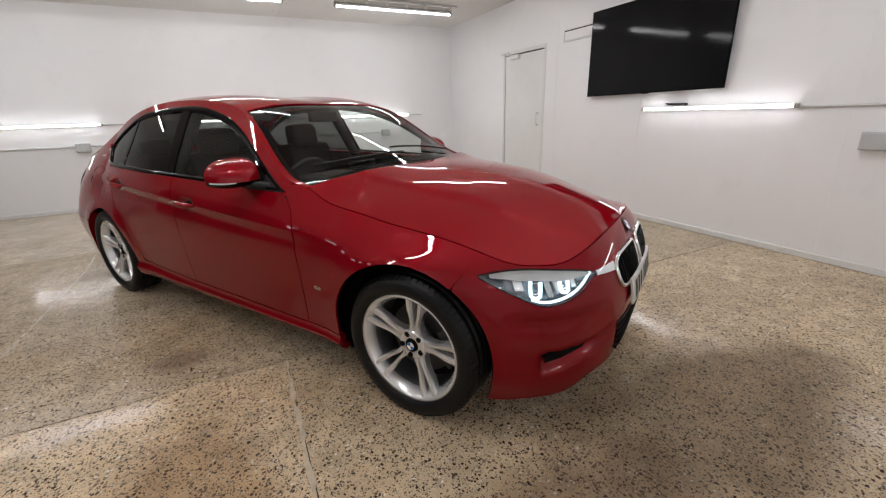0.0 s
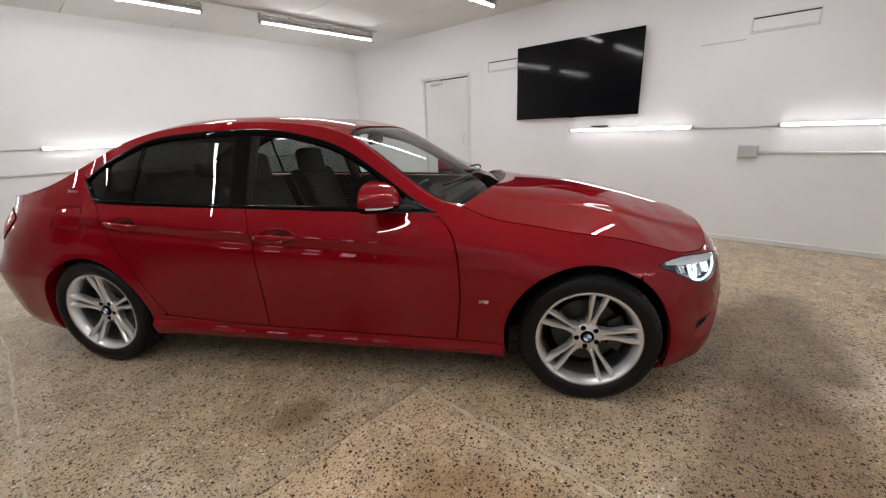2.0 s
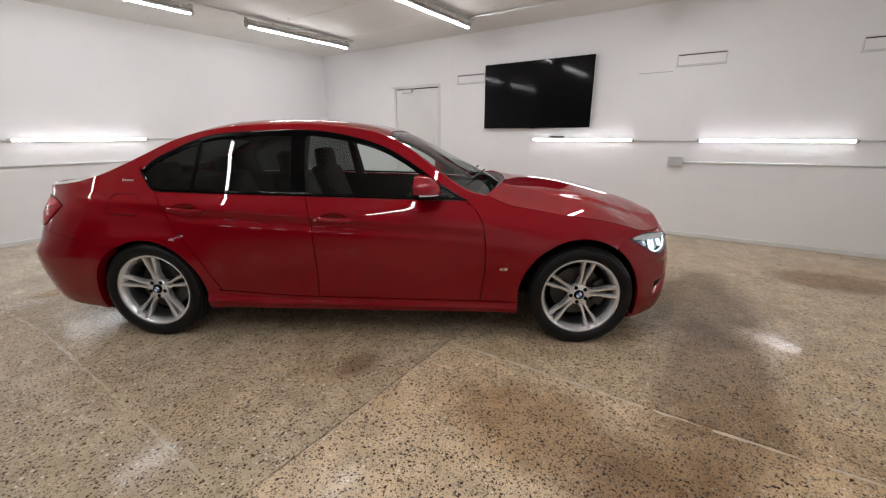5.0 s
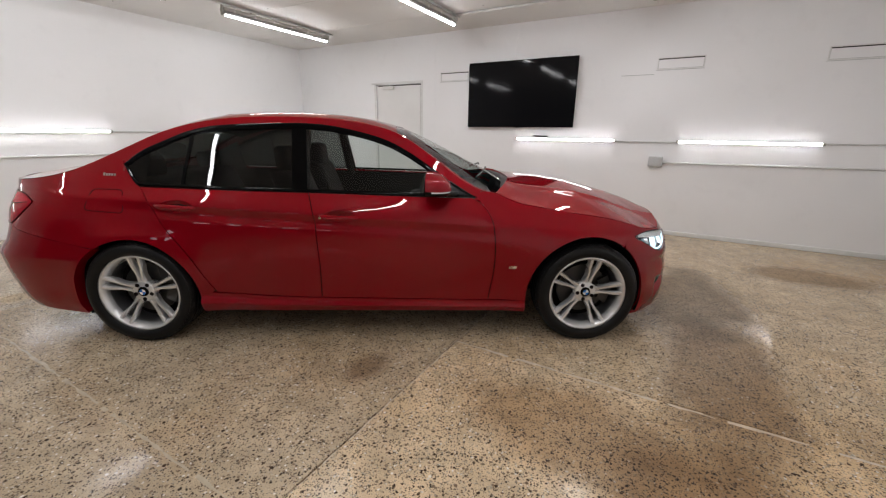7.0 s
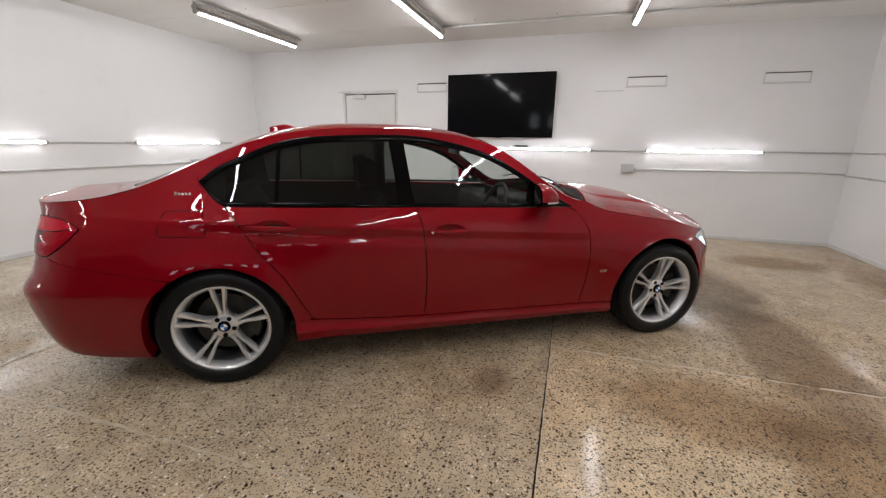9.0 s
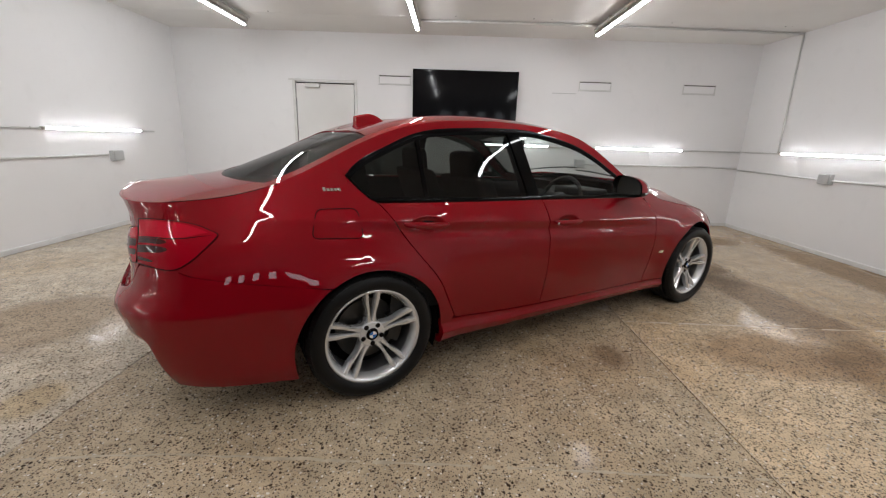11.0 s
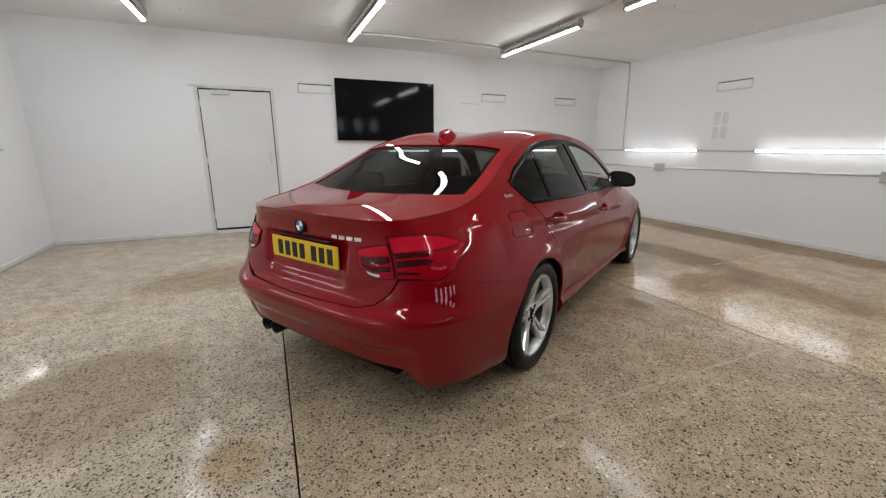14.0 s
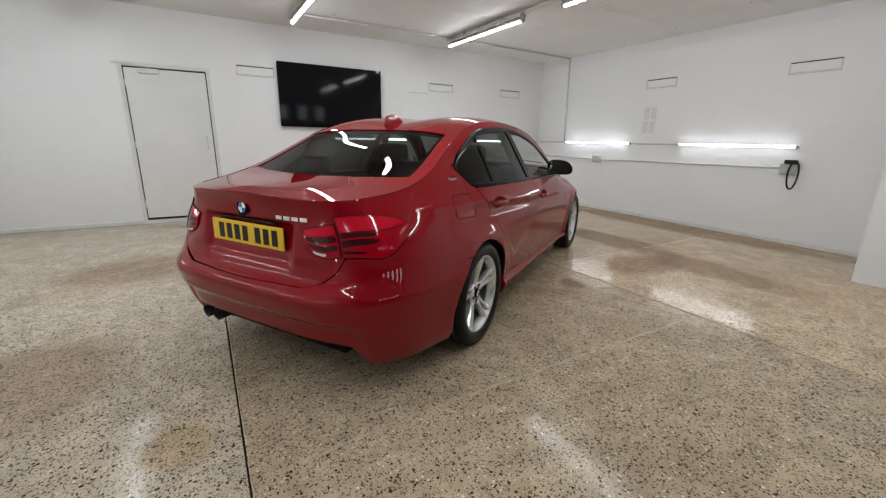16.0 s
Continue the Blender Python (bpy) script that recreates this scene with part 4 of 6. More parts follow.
    z = np.minimum(z, np.maximum(hi, low + 0.002)[:, None])
    panel("belt_trim", s_at(x[:, None] + 0 * z, z), z, sd, M_GLOSSBLACK, 0, np.array([-0.006, 0.003, 0.004, -0.001])[None, :], label="gloss black strip below the windows")
    # black corner piece at the mirror
    x = np.linspace(0.52, 0.676, 12)
    hi = np.maximum(window_top(x), window_low(x) + 0.002)
    z = window_low(x)[:, None] + (hi - window_low(x))[:, None] * np.linspace(0, 1, 5)[None, :]
    panel("mirror_corner", s_at(x[:, None] + 0 * z, z), z, sd, M_BLACKPL, 0, 0.002, label="black corner cover at the mirror")


def fan(edge, centre, slope, nt, p=2.0):
    """A crowned skin from an edge line in to the centre line: points [station, step]."""
    t = np.linspace(0, 1, nt)[None, :]
    e, c = edge[:, None, :], centre[:, None, :]
    slope = np.asarray(slope, float).reshape(-1, 1)
    y = e[..., 1] * (1 - t)
    h00, h10, h01 = 2 * t**3 - 3 * t**2 + 1, t**3 - 2 * t**2 + t, -2 * t**3 + 3 * t**2
    z = h00 * e[..., 2] + h10 * slope * e[..., 1] + h01 * c[..., 2]
    x = e[..., 0] + (c[..., 0] - e[..., 0]) * (1 - (1 - t) ** p)
    return np.stack([x, y, z], -1)


def crowned(edge, centre, nt, p=2.2):
    """A gently crowned skin from an edge line in to the centre line, with no hollow in it."""
    t = np.linspace(0, 1, nt)[None, :]
    k = 1 - (1 - t) ** p
    e, c = edge[:, None, :], centre[:, None, :]
    return np.stack([e[..., 0] + (c[..., 0] - e[..., 0]) * k, e[..., 1] * (1 - t), e[..., 2] + (c[..., 2] - e[..., 2]) * k], -1)


def both_sides(pts):
    """Joins a half skin with its mirror image across the car."""
    return np.concatenate([pts, mirrored(pts, -1)[:, ::-1][:, 1:]], 1)


def lowered(pts, d):
    return pts + np.array([0, 0, -d])


# roof with front and rear screens
a = np.linspace(0, 1, 130)
ex = 0.80 + (-1.94 - 0.80) * a
edge = side(ex, rail(ex))
centre_x = spline([0, 0.1, 0.22, 0.35, 0.5, 0.65, 0.77, 0.88, 1.0], [0.935, 0.62, 0.165, -0.17, -0.58, -0.98, -1.28, -1.63, -1.985])
centre_z = spline([-1.985, -1.85, -1.66, -1.45, -1.28, -1.0, -0.6, -0.2, 0.14, 0.4, 0.65, 0.935], [1.050, 1.102, 1.180, 1.259, 1.318, 1.378, 1.411, 1.400, 1.353, 1.250, 1.126, 0.984])
cx_ = centre_x(a)
centre = np.stack([cx_, 0 * a, centre_z(cx_)], -1)
dome = spline([0, 0.12, 0.22, 0.3, 0.5, 0.72, 0.85, 1.0], [0.06, 0.16, 0.26, 0.32, 0.34, 0.30, 0.16, 0.05])
roof = fan(edge, centre, dome(a), 28)
i0, i1 = int(np.argmin(abs(a - 0.222))), int(np.argmin(abs(a - 0.775)))
full = both_sides(roof)
part("roof_panel", sheet(full[i0 : i1 + 1], None, 0.008), M_PAINT, car, "", True)
PF, PR = 1, 3
for sd in (-1, 1):
    part("front_pillar", sheet(mirrored(roof[: i0 + 1, : PF + 1], sd), None, 0.008), M_PAINT, car, "", True)
    part("rear_pillar", sheet(mirrored(roof[i1:, : PR + 1], sd), None, 0.008), M_PAINT, car, "", True)
ws, rs = both_sides(roof[: i0 + 1, PF:]), both_sides(roof[i1:, PR:])
part("windscreen", sheet(lowered(ws[2:-1], 0.005)), M_GLASS, car, "clear raked windscreen", True)
part("rear_screen", sheet(lowered(rs[1:-1], 0.005)), M_REARGLASS, car, "dark tinted rear window", True)


def border(pts, n_edge, end_a, end_b):
    keep = np.zeros((pts.shape[0] - 1, pts.shape[1] - 1), bool)
    keep[:, :n_edge] = keep[:, -n_edge:] = True
    keep[:end_a] = keep[-end_b:] = True
    return keep


part("screen_border", sheet(lowered(ws, 0.008), border(ws, 1, 4, 2)), M_GLOSSBLACK, car, "black edge of the windscreen", True)
part("screen_border", sheet(lowered(rs, 0.008), border(rs, 1, 2, 3)), M_GLOSSBLACK, car, "black edge of the rear window", True)
part("headlining", sheet(lowered(full[i0 : i1 + 1], 0.03)), M_LINER, car, "", True)

# bonnet
b = np.linspace(0, 1, 90)
es = 0.80 + (2.15 - 0.80) * b
edge = skin(es, hood_edge(es) + 0.001)
hood_cx = spline([0, 0.3, 0.55, 0.75, 0.9, 1.0], [0.975, 1.36, 1.70, 1.92, 2.03, float(nose_x(0.776))])
hood_cz = spline([0.975, 1.2, 1.4, 1.65, 1.85, 1.98, 2.065], [0.996, 0.984, 0.957, 0.905, 0.852, 0.811, 0.778])
hx_ = hood_cx(b)
centre = np.stack([hx_, 0 * b, hood_cz(hx_)], -1)
centre[-1] = edge[-1]
hslope = spline([0, 0.3, 0.57, 0.75, 1.0], [0.26, 0.34, 0.40, 0.26, 0.0])
hood = fan(edge, centre, hslope(b), 60, 2.2)
yy = np.abs(hood[..., 1])
crease = (0.52 - 0.20 * b**1.3)[:, None]
hood[..., 2] += 0.013 * np.clip(1 - np.abs(b[:, None] - 0.35) / 0.6, 0, 1) / (1 + np.exp((yy - crease) / 0.010))
part("bonnet", sheet(both_sides(hood), None, 0.014), M_PAINT, car, "", True)
part("bonnet_underside", sheet(lowered(both_sides(hood)[3:-8, 3:-3], 0.03)), M_INNER, car)
# scuttle between bonnet and screen
rear_line, screen_line = both_sides(hood)[0], ws[3]
yv = np.linspace(-0.70, 0.70, 40)
fr = np.stack([np.interp(yv, rear_line[::-1, 1], rear_line[::-1, k]) for k in range(3)], -1)
bk = np.stack([np.interp(yv, screen_line[::-1, 1], screen_line[::-1, k]) for k in range(3)], -1)
g = np.linspace(0, 1, 5)[None, :, None]
cowl = fr[:, None] * (1 - g) + bk[:, None] * g
cowl[..., 2] -= np.array([0.014, 0.03, 0.034, 0.024, 0.010])[None, :]
part("scuttle", sheet(cowl), M_BLACKPL, car, "black plastic scuttle below the windscreen", True)

# boot lid top
d = np.linspace(0, 1, 50)
ds = -1.515 + (-2.35 + 1.515) * d
edge = skin(ds, deck_edge(ds))
deck_cx = spline([0, 0.4, 0.8, 1.0], [-1.955, -2.13, -2.315, float(tail_x(0.996))])
deck_cz = spline([-2.384, -2.355, -2.30, -2.2, -2.05, -1.955], [1.003, 1.018, 1.026, 1.032, 1.044, 1.054])
kx = deck_cx(d)
centre = np.stack([kx, 0 * d, deck_cz(kx)], -1)
centre[-1] = edge[-1]
deck = crowned(edge, centre, 30)
part("boot_top", sheet(both_sides(deck), None, 0.012), M_PAINT, car, "", True)
for sd in (-1, 1):
    q = np.linspace(-1.515, -1.752, 16)
    gap_line = [tuple(v) for v in mirrored(skin(q, deck_edge(q), 0.0004), sd)]
    part("boot_gap", tube_along(bmesh.new(), gap_line, 0.0018, 6), M_INNER, car, "dark shut line beside the boot lid", True)

# nose
nose_low = spline([1.36, 1.45, 1.56, 1.61, 1.68, 1.85, 2.15], [0.150, 0.148, 0.150, 0.163, 0.205, 0.255, 0.262])
arch_front = arc(0, 55, -26, 40)


def front_bumper(sd):
    cols = 100
    s0 = np.linspace(1.36, 2.15, cols)
    S = np.repeat(s0[:, None], 40, 1)
    zs = np.r_[arch_front[::-1, 1], float(hood_edge(1.44))]
    ss = np.r_[arch_front[::-1, 0], 1.44]
    w = np.clip((1.62 - s0) / (1.62 - 1.36), 0, 1)[:, None]
    # outer columns run along the wheel arch and the wing seam; rows follow the lamp's edges
    for _ in range(6):
        sl, sh, st = S[:, 27], S[:, 34], S[:, 39]
        ll = np.where(sl <= LAMP_O, 0.687, np.where(sl >= LAMP_I, 0.654, lamp_lo(sl)))
        lh = np.where(sh <= LAMP_O, 0.687, np.where(sh >= LAMP_I, 0.654, lamp_hi(sh)))
        lh = np.maximum(lh, ll)
        lo, top = nose_low(S[:, 0]), np.maximum(hood_edge(st) - GAP, lh + 0.004)
        t1, t2, t3 = np.linspace(0, 1, 28)[None, :], np.linspace(0, 1, 8)[None, 1:], np.linspace(0, 1, 6)[None, 1:]
        Z = np.concatenate([lo[:, None] + (ll - lo)[:, None] * t1, ll[:, None] + (lh - ll)[:, None] * t2, lh[:, None] + (top - lh)[:, None] * t3], 1)
        start = np.interp(Z[0], zs, ss) + 0.0015
        S = s0[:, None] + w * (start[None, :] - 1.36)
    keep = np.ones((cols - 1, 39), bool)
    sm = (S[:-1, :-1] + S[1:, :-1]) / 2
    keep[:, 27:34] &= ~((sm[:, 27:34] > LAMP_O) & (sm[:, 27:34] < LAMP_I))
    yv = wrap(S, Z)[..., 1]
    # sculpted face: a soft ledge under the lamps, a scooped air inlet at the corner, a lower lip
    off = -0.016 / (1 + np.exp((Z - 0.522) / 0.006)) * np.clip((S - 1.46) / 0.08, 0, 1) * np.clip((1.80 - S) / 0.10, 0, 1)
    floor_z, roof_z = 0.262 + (S - 1.53) * 0.42, 0.372 + (S - 1.53) * 0.16
    inlet = np.clip((S - 1.535) / 0.015, 0, 1) * np.clip((1.80 - S) / 0.10, 0, 1) * np.clip((Z - floor_z) / 0.07, 0, 1) * np.clip((roof_z - Z) / 0.014, 0, 1)
    off = off - 0.045 * inlet
    return panel("front_bumper", S, Z, sd, off=off, keep=keep)


tail_s = [-2.35, -1.905, -1.86, -1.832, -1.74, -1.60, -1.48, -1.40]
tail_z = [0.298, 0.304, 0.292, 0.212, 0.208, 0.186, 0.180, 0.180]
bump_top = [(-1.44, 0.615), (-1.504, 0.6418), (-1.624, 0.6868), (-1.71, 0.7148), (-1.75, 0.7408), (-1.866, 0.740), (-1.896, 0.676), (-1.945, 0.626), (-2.015, 0.597), (-2.24, 0.586), (-2.35, 0.584)]
arch_back = arc(1, 122, 200, 40)


def rear_bumper(sd):
    s = np.unique(np.r_[np.linspace(-1.44, -2.35, 90), -1.832, -1.86])[::-1]
    lo, hi = np.interp(s, tail_s, tail_z), np.interp(-s, [-p[0] for p in bump_top], [p[1] for p in bump_top]) - 0.0004
    z = lo[:, None] + (hi - lo)[:, None] * np.linspace(0, 1, 34)[None, :]
    S = s[:, None] + 0 * z
    start = np.interp(z[0], arch_back[::-1, 1], arch_back[::-1, 0]) - GAP
    w = np.clip((S + 1.56) / (1.56 - 1.44), 0, 1)
    S = S + w * (start[None, :] + 1.44)
    # a shelf above, a shallow hollow between two low corner fins
    off = 0.012 * np.exp(-(((z - 0.545) / 0.05) ** 2)) * np.clip((-1.86 - S) / 0.1, 0, 1) + 0.008 * np.exp(-(((z - 0.60) / 0.03) ** 2)) * np.clip((-1.7 - S) / 0.2, 0, 1)
    off = off - 0.034 / (1 + np.exp((z - 0.425) / 0.010)) * np.clip((-1.80 - S) / 0.035, 0, 1)
    return panel("rear_bumper", S, z, sd, off=off, lip=0.07)


boot_low = [(-1.870, 0.740), (-1.900, 0.678), (-1.949, 0.629), (-2.018, 0.601), (-2.24, 0.590), (-2.35, 0.588)]


def boot_face():
    s = np.linspace(-1.746, -2.35, 150)
    line_s = [BOOT_LAMP[0], BOOT_TOP[0]]
    lo = np.interp(-s, [1.744] + [-p[0] for p in boot_low], [0.988] + [p[1] for p in boot_low]) + 0.001
    hi = deck_edge(s) - 0.0005
    z = lo[:, None] + (hi - lo)[:, None] * np.linspace(0, 1, 80)[None, :]
    off = -0.010 * np.exp(-(((z - 0.66) / 0.05) ** 4)) * np.clip((-1.9 - s) / 0.12, 0, 1)[:, None]
    yb = np.abs(wrap(s[:, None] + 0 * z, z)[..., 1])
    off = off - 0.030 / (1 + np.exp((z - 0.872) / 0.006)) / (1 + np.exp((0.690 - z) / 0.018)) / (1 + np.exp((yb - 0.305) / 0.009))
    off = off + 0.008 * np.exp(-(((z - 0.998) / 0.016) ** 2)) * np.clip((-1.80 - s) / 0.2, 0, 1)[:, None]
    half_pts = skin(s[:, None] + 0 * z, z, off)
    both = np.concatenate([half_pts, mirrored(half_pts, -1)[::-1][1:]], 0)
    return part("boot_lid", sheet(both, None, 0.012), M_PAINT, car, "", True)


for sd in (-1, 1):
    bodies["front_bumper", sd] = front_bumper(sd)
    bodies["rear_bumper", sd] = rear_bumper(sd)
boot_lid = boot_face()

# wheels
def spoke_mesh():
    """One bar of a pair: from the hub out to the rim, dished and tapered."""
    def one(side_k):
        bm = bmesh.new()
        rs = np.linspace(0.045, 0.236, 18)
        rings = []
        for r_ in rs:
            k = (r_ - 0.045) / 0.191
            outer = 0.0335 - 0.009 * math.sin(math.pi * min(1.0, k * 1.5)) * (k < 0.667) + 0.0115 * max(0.0, k - 0.35) / 0.65
            inner = 0.0185 * max(0.0, (k - 0.20) / 0.80) ** 0.75
            off, w = side_k * (outer + inner) / 2, (outer - inner) / 2 + (0.0006 if inner == 0 else 0)
            face = -0.054 - 0.037 * k ** 1.15
            back = face + 0.050 - 0.016 * k
            pts = [(off - w, back), (off - w * 1.0, face + 0.012), (off - w * 0.55, face), (off + w * 0.55, face), (off + w, face + 0.012), (off + w, back)]
            rings.append([bm.verts.new((p, q, r_)) for p, q in pts])
        for p, q in zip(rings, rings[1:]):
            for i in range(6):
                j = (i + 1) % 6
                bm.faces.new((p[i], p[j], q[j], q[i]))
        bm.faces.new(rings[0][::-1])
        bm.faces.new(rings[-1])
        bmesh.ops.recalc_face_normals(bm, faces=bm.faces)
        return bm
    return one


def make_wheel(m, spin):
    """A wheel in its own frame: the axle along y, its outer face towards -y."""
    R = 0.327
    w = 0.1125
    prof = [(0.212, 0.085), (0.214, -0.05), (0.229, -0.086), (0.236, -0.094), (0.2465, -0.097), (0.2465, -0.086), (0.236, -0.082), (0.228, -0.06), (0.228, 0.085), (0.2465, 0.094), (0.240, 0.100), (0.226, 0.096)]
    rim = part("wheel", lathe(bmesh.new(), prof, 64, closed=True), M_ALLOY, car, "silver alloy wheel with five double spokes", True, m)
    tp = [(0.243, -0.092), (0.253, -0.104), (0.272, -0.1125), (0.295, -0.111), (0.311, -0.102), (0.321, -0.090), (0.3255, -0.072), (0.327, -0.052), (0.3195, -0.0515), (0.3195, -0.0445), (0.327, -0.044),
          (0.328, -0.016), (0.320, -0.0155), (0.320, -0.0085), (0.328, -0.008), (0.328, 0.02), (0.320, 0.0205), (0.320, 0.0275), (0.328, 0.028), (0.327, 0.060), (0.324, 0.08), (0.318, 0.094), (0.300, 0.11), (0.272, 0.1125), (0.250, 0.10), (0.243, 0.092)]
    tyre = part("tyre", lathe(bmesh.new(), tp, 72), M_TYRE, rim, "black road tyre with a grooved tread", True)
    bm = bmesh.new()
    for k in range(72):
        an = 2 * math.pi * k / 72
        for y0, y1 in ((-0.097, -0.062), (0.062, 0.097)):
            q = Matrix.Rotation(an, 4, "Y") @ Matrix.Translation((0, 0.089 if y0 > 0 else -0.089, 0.3178)) @ Matrix.Rotation(-0.55 if y0 > 0 else 0.55, 4, "X") @ Matrix.Rotation(0.3 if y0 < 0 else -0.3, 4, "Z")
            bmesh.ops.create_cube(bm, size=1, matrix=q @ Matrix.Diagonal((0.0195, 0.030, 0.008, 1)))
    tagged(part("tread", bm, M_TYRE, rim), "black shoulder tread lugs", kind="stuff")
    one = spoke_mesh()
    for side_k in (-1, 1):
        me = None
        for k in range(5):
            rot = Matrix.Rotation(2 * math.pi * k / 5 + spin, 4, "Y")
            if me is None:
                ob = part("spoke", one(side_k), M_ALLOY, rim, at=rot)
                bv = ob.data
                me = bv
            else:
                ob = new("spoke", me)
                ob.parent, ob.matrix_basis = rim, rot
    hubp = [(0.0, -0.060), (0.030, -0.060), (0.034, -0.056), (0.058, -0.061), (0.067, -0.056), (0.071, -0.040), (0.071, 0.01), (0.0, 0.01)]
    part("hub", lathe(bmesh.new(), hubp, 40), M_ALLOY, rim, "", True)
    cap = part("hub_cap", lathe(bmesh.new(), [(0.0, -0.068), (0.022, -0.0675), (0.029, -0.065), (0.032, -0.058)], 32), M_GLOSSBLACK, rim, "round black hub cap with a blue and white disc", True)
    for q in range(4):
        bm = bmesh.new()
        c0 = bm.verts.new((0, -0.0692, 0))
        arc = [bm.verts.new((0.019 * math.cos(q * math.pi / 2 + k * math.pi / 16), -0.0690, 0.019 * math.sin(q * math.pi / 2 + k * math.pi / 16))) for k in range(9)]
        for p_, q_ in zip(arc, arc[1:]):
            bm.faces.new((c0, p_, q_))
        part("cap_quarter", bm, M_BLUE if q % 2 else M_WHITE, rim)
    for k in range(5):
        an = 2 * math.pi * (k + 0.5) / 5 + spin
        p = Vector((0.051 * math.sin(an), 0, 0.051 * math.cos(an)))
        part("bolt_recess", rod(bmesh.new(), p + Vector((0, -0.0618, 0)), p + Vector((0, -0.03, 0)), 0.0125, sides=14), M_INNER, rim)
        part("wheel_bolt", rod(bmesh.new(), p + Vector((0, -0.060, 0)), p + Vector((0, -0.03, 0)), 0.0085, sides=6), M_DISC, rim)
    disc = part("brake_disc", lathe(bmesh.new(), [(0.06, 0.02), (0.162, 0.02), (0.162, 0.042), (0.06, 0.042)], 48, closed=True), M_DISC, rim, "", False)
    bm = bmesh.new()
    rings = []
    for k in range(9):
        an = math.radians(58 + 8 * k)
        rings.append([bm.verts.new((r_ * math.sin(an), y_, r_ * math.cos(an))) for r_, y_ in ((0.115, -0.008), (0.180, -0.012), (0.187, -0.004), (0.187, 0.072), (0.115, 0.072))])
    for p, q in zip(rings, rings[1:]):
        for n in range(5):
            bm.faces.new((p[n], p[(n + 1) % 5], q[(n + 1) % 5], q[n]))
    bm.faces.new(rings[0][::-1])
    bm.faces.new(rings[-1])
    bmesh.ops.recalc_face_normals(bm, faces=bm.faces)
    part("brake_caliper", bm, M_DISC, rim)
    # dark disc added behind the spokes to stand for the shade in there
    part("dark_wheel_back", lathe(bmesh.new(), [(0.0, 0.060), (0.212, 0.060), (0.212, 0.066), (0.0, 0.066)], 32), M_INNER, rim)
    part("rim_barrel", lathe(bmesh.new(), [(0.2135, -0.045), (0.2105, -0.02), (0.2105, 0.06)], 48), M_BARREL, rim, "inner barrel in darker alloy, its shade put into the colour", True)
    return rim


for wx, spin in ((WF, 0.19), (WR, -0.02)):
    make_wheel(Matrix.Translation((wx, -0.7715, AXLE_Z)), spin)
    make_wheel(Matrix.Translation((wx, 0.7715, AXLE_Z)) @ Matrix.Rotation(math.pi, 4, "Z"), spin)

# wheel housings and floor pan
for cx, cz, r in ARCHES:
    for sd in (-1, 1):
        bm = bmesh.new()
        th = np.linspace(math.radians(-20), math.radians(200), 30)
        pts = np.array([[(cx + (r + 0.004) * math.cos(t_), sd * y_, max(0.16, cz + (r + 0.004) * math.sin(t_))) for y_ in (0.50, 0.70, 0.82)] for t_ in th])
        sheet(pts, None, 0, bm)
        v = bm.verts.new((cx, sd * 0.50, cz))
        bm.verts.ensure_lookup_table()
        ring = [bm.verts[3 * i] for i in range(30)]
        for p_, q_ in zip(ring, ring[1:]):
            bm.faces.new((v, p_, q_))
        part("wheel_housing", bm, M_INNER, car)
bm = bmesh.new()
box(bm, -0.99, 1.0, -0.80, 0.80, 0.20, 0.24)
box(bm, -2.25, 2.0, -0.50, 0.50, 0.22, 0.26)
box(bm, 1.80, 2.05, -0.45, 0.45, 0.21, 0.24)
box(bm, -2.2, -1.80, -0.55, 0.55, 0.31, 0.34)
part("floor_pan", bm, M_INNER, car)

# ---- lamps, grille, badges, mirrors and the rest of the car ----
def strip(name, pts, r, mat, parent=None, label="", sides=6, closed=False):
    return part(name, tube_along(bmesh.new(), [tuple(p) for p in pts], r, sides, closed), mat, parent or car, label, True)


def loop_on(fn, corners, radius, n=5):
    """A closed line with rounded corners through (u, v) corners, laid on a surface by fn(u, v)."""
    pts = []
    m = len(corners)
    for i in range(m):
        p0, p1, p2 = (np.array(corners[k % m], float) for k in (i - 1, i, i + 1))
        a, b = p0 - p1, p2 - p1
        ra, rb = min(radius, np.linalg.norm(a) / 2.2), min(radius, np.linalg.norm(b) / 2.2)
        a, b = p1 + a / np.linalg.norm(a) * ra, p1 + b / np.linalg.norm(b) * rb
        for t in np.linspace(0, 1, n):
            pts.append((1 - t) ** 2 * a + 2 * t * (1 - t) * p1 + t * t * b)
    return np.array([fn(*p) for p in pts]), np.array(pts)


def patch_on(fn, corners, nu=8, nv=6):
    """A four-cornered piece (u, v) of a surface: corners given round it."""
    c = [np.array(q, float) for q in corners]
    u, v = np.linspace(0, 1, nu)[:, None, None], np.linspace(0, 1, nv)[None, :, None]
    g = (c[0] * (1 - u) + c[1] * u) * (1 - v) + (c[3] * (1 - u) + c[2] * u) * v
    return fn(g[..., 0], g[..., 1])


def one(fn):
    return lambda *p: fn(np.array([p[0]]), np.array([p[1]]))[0]


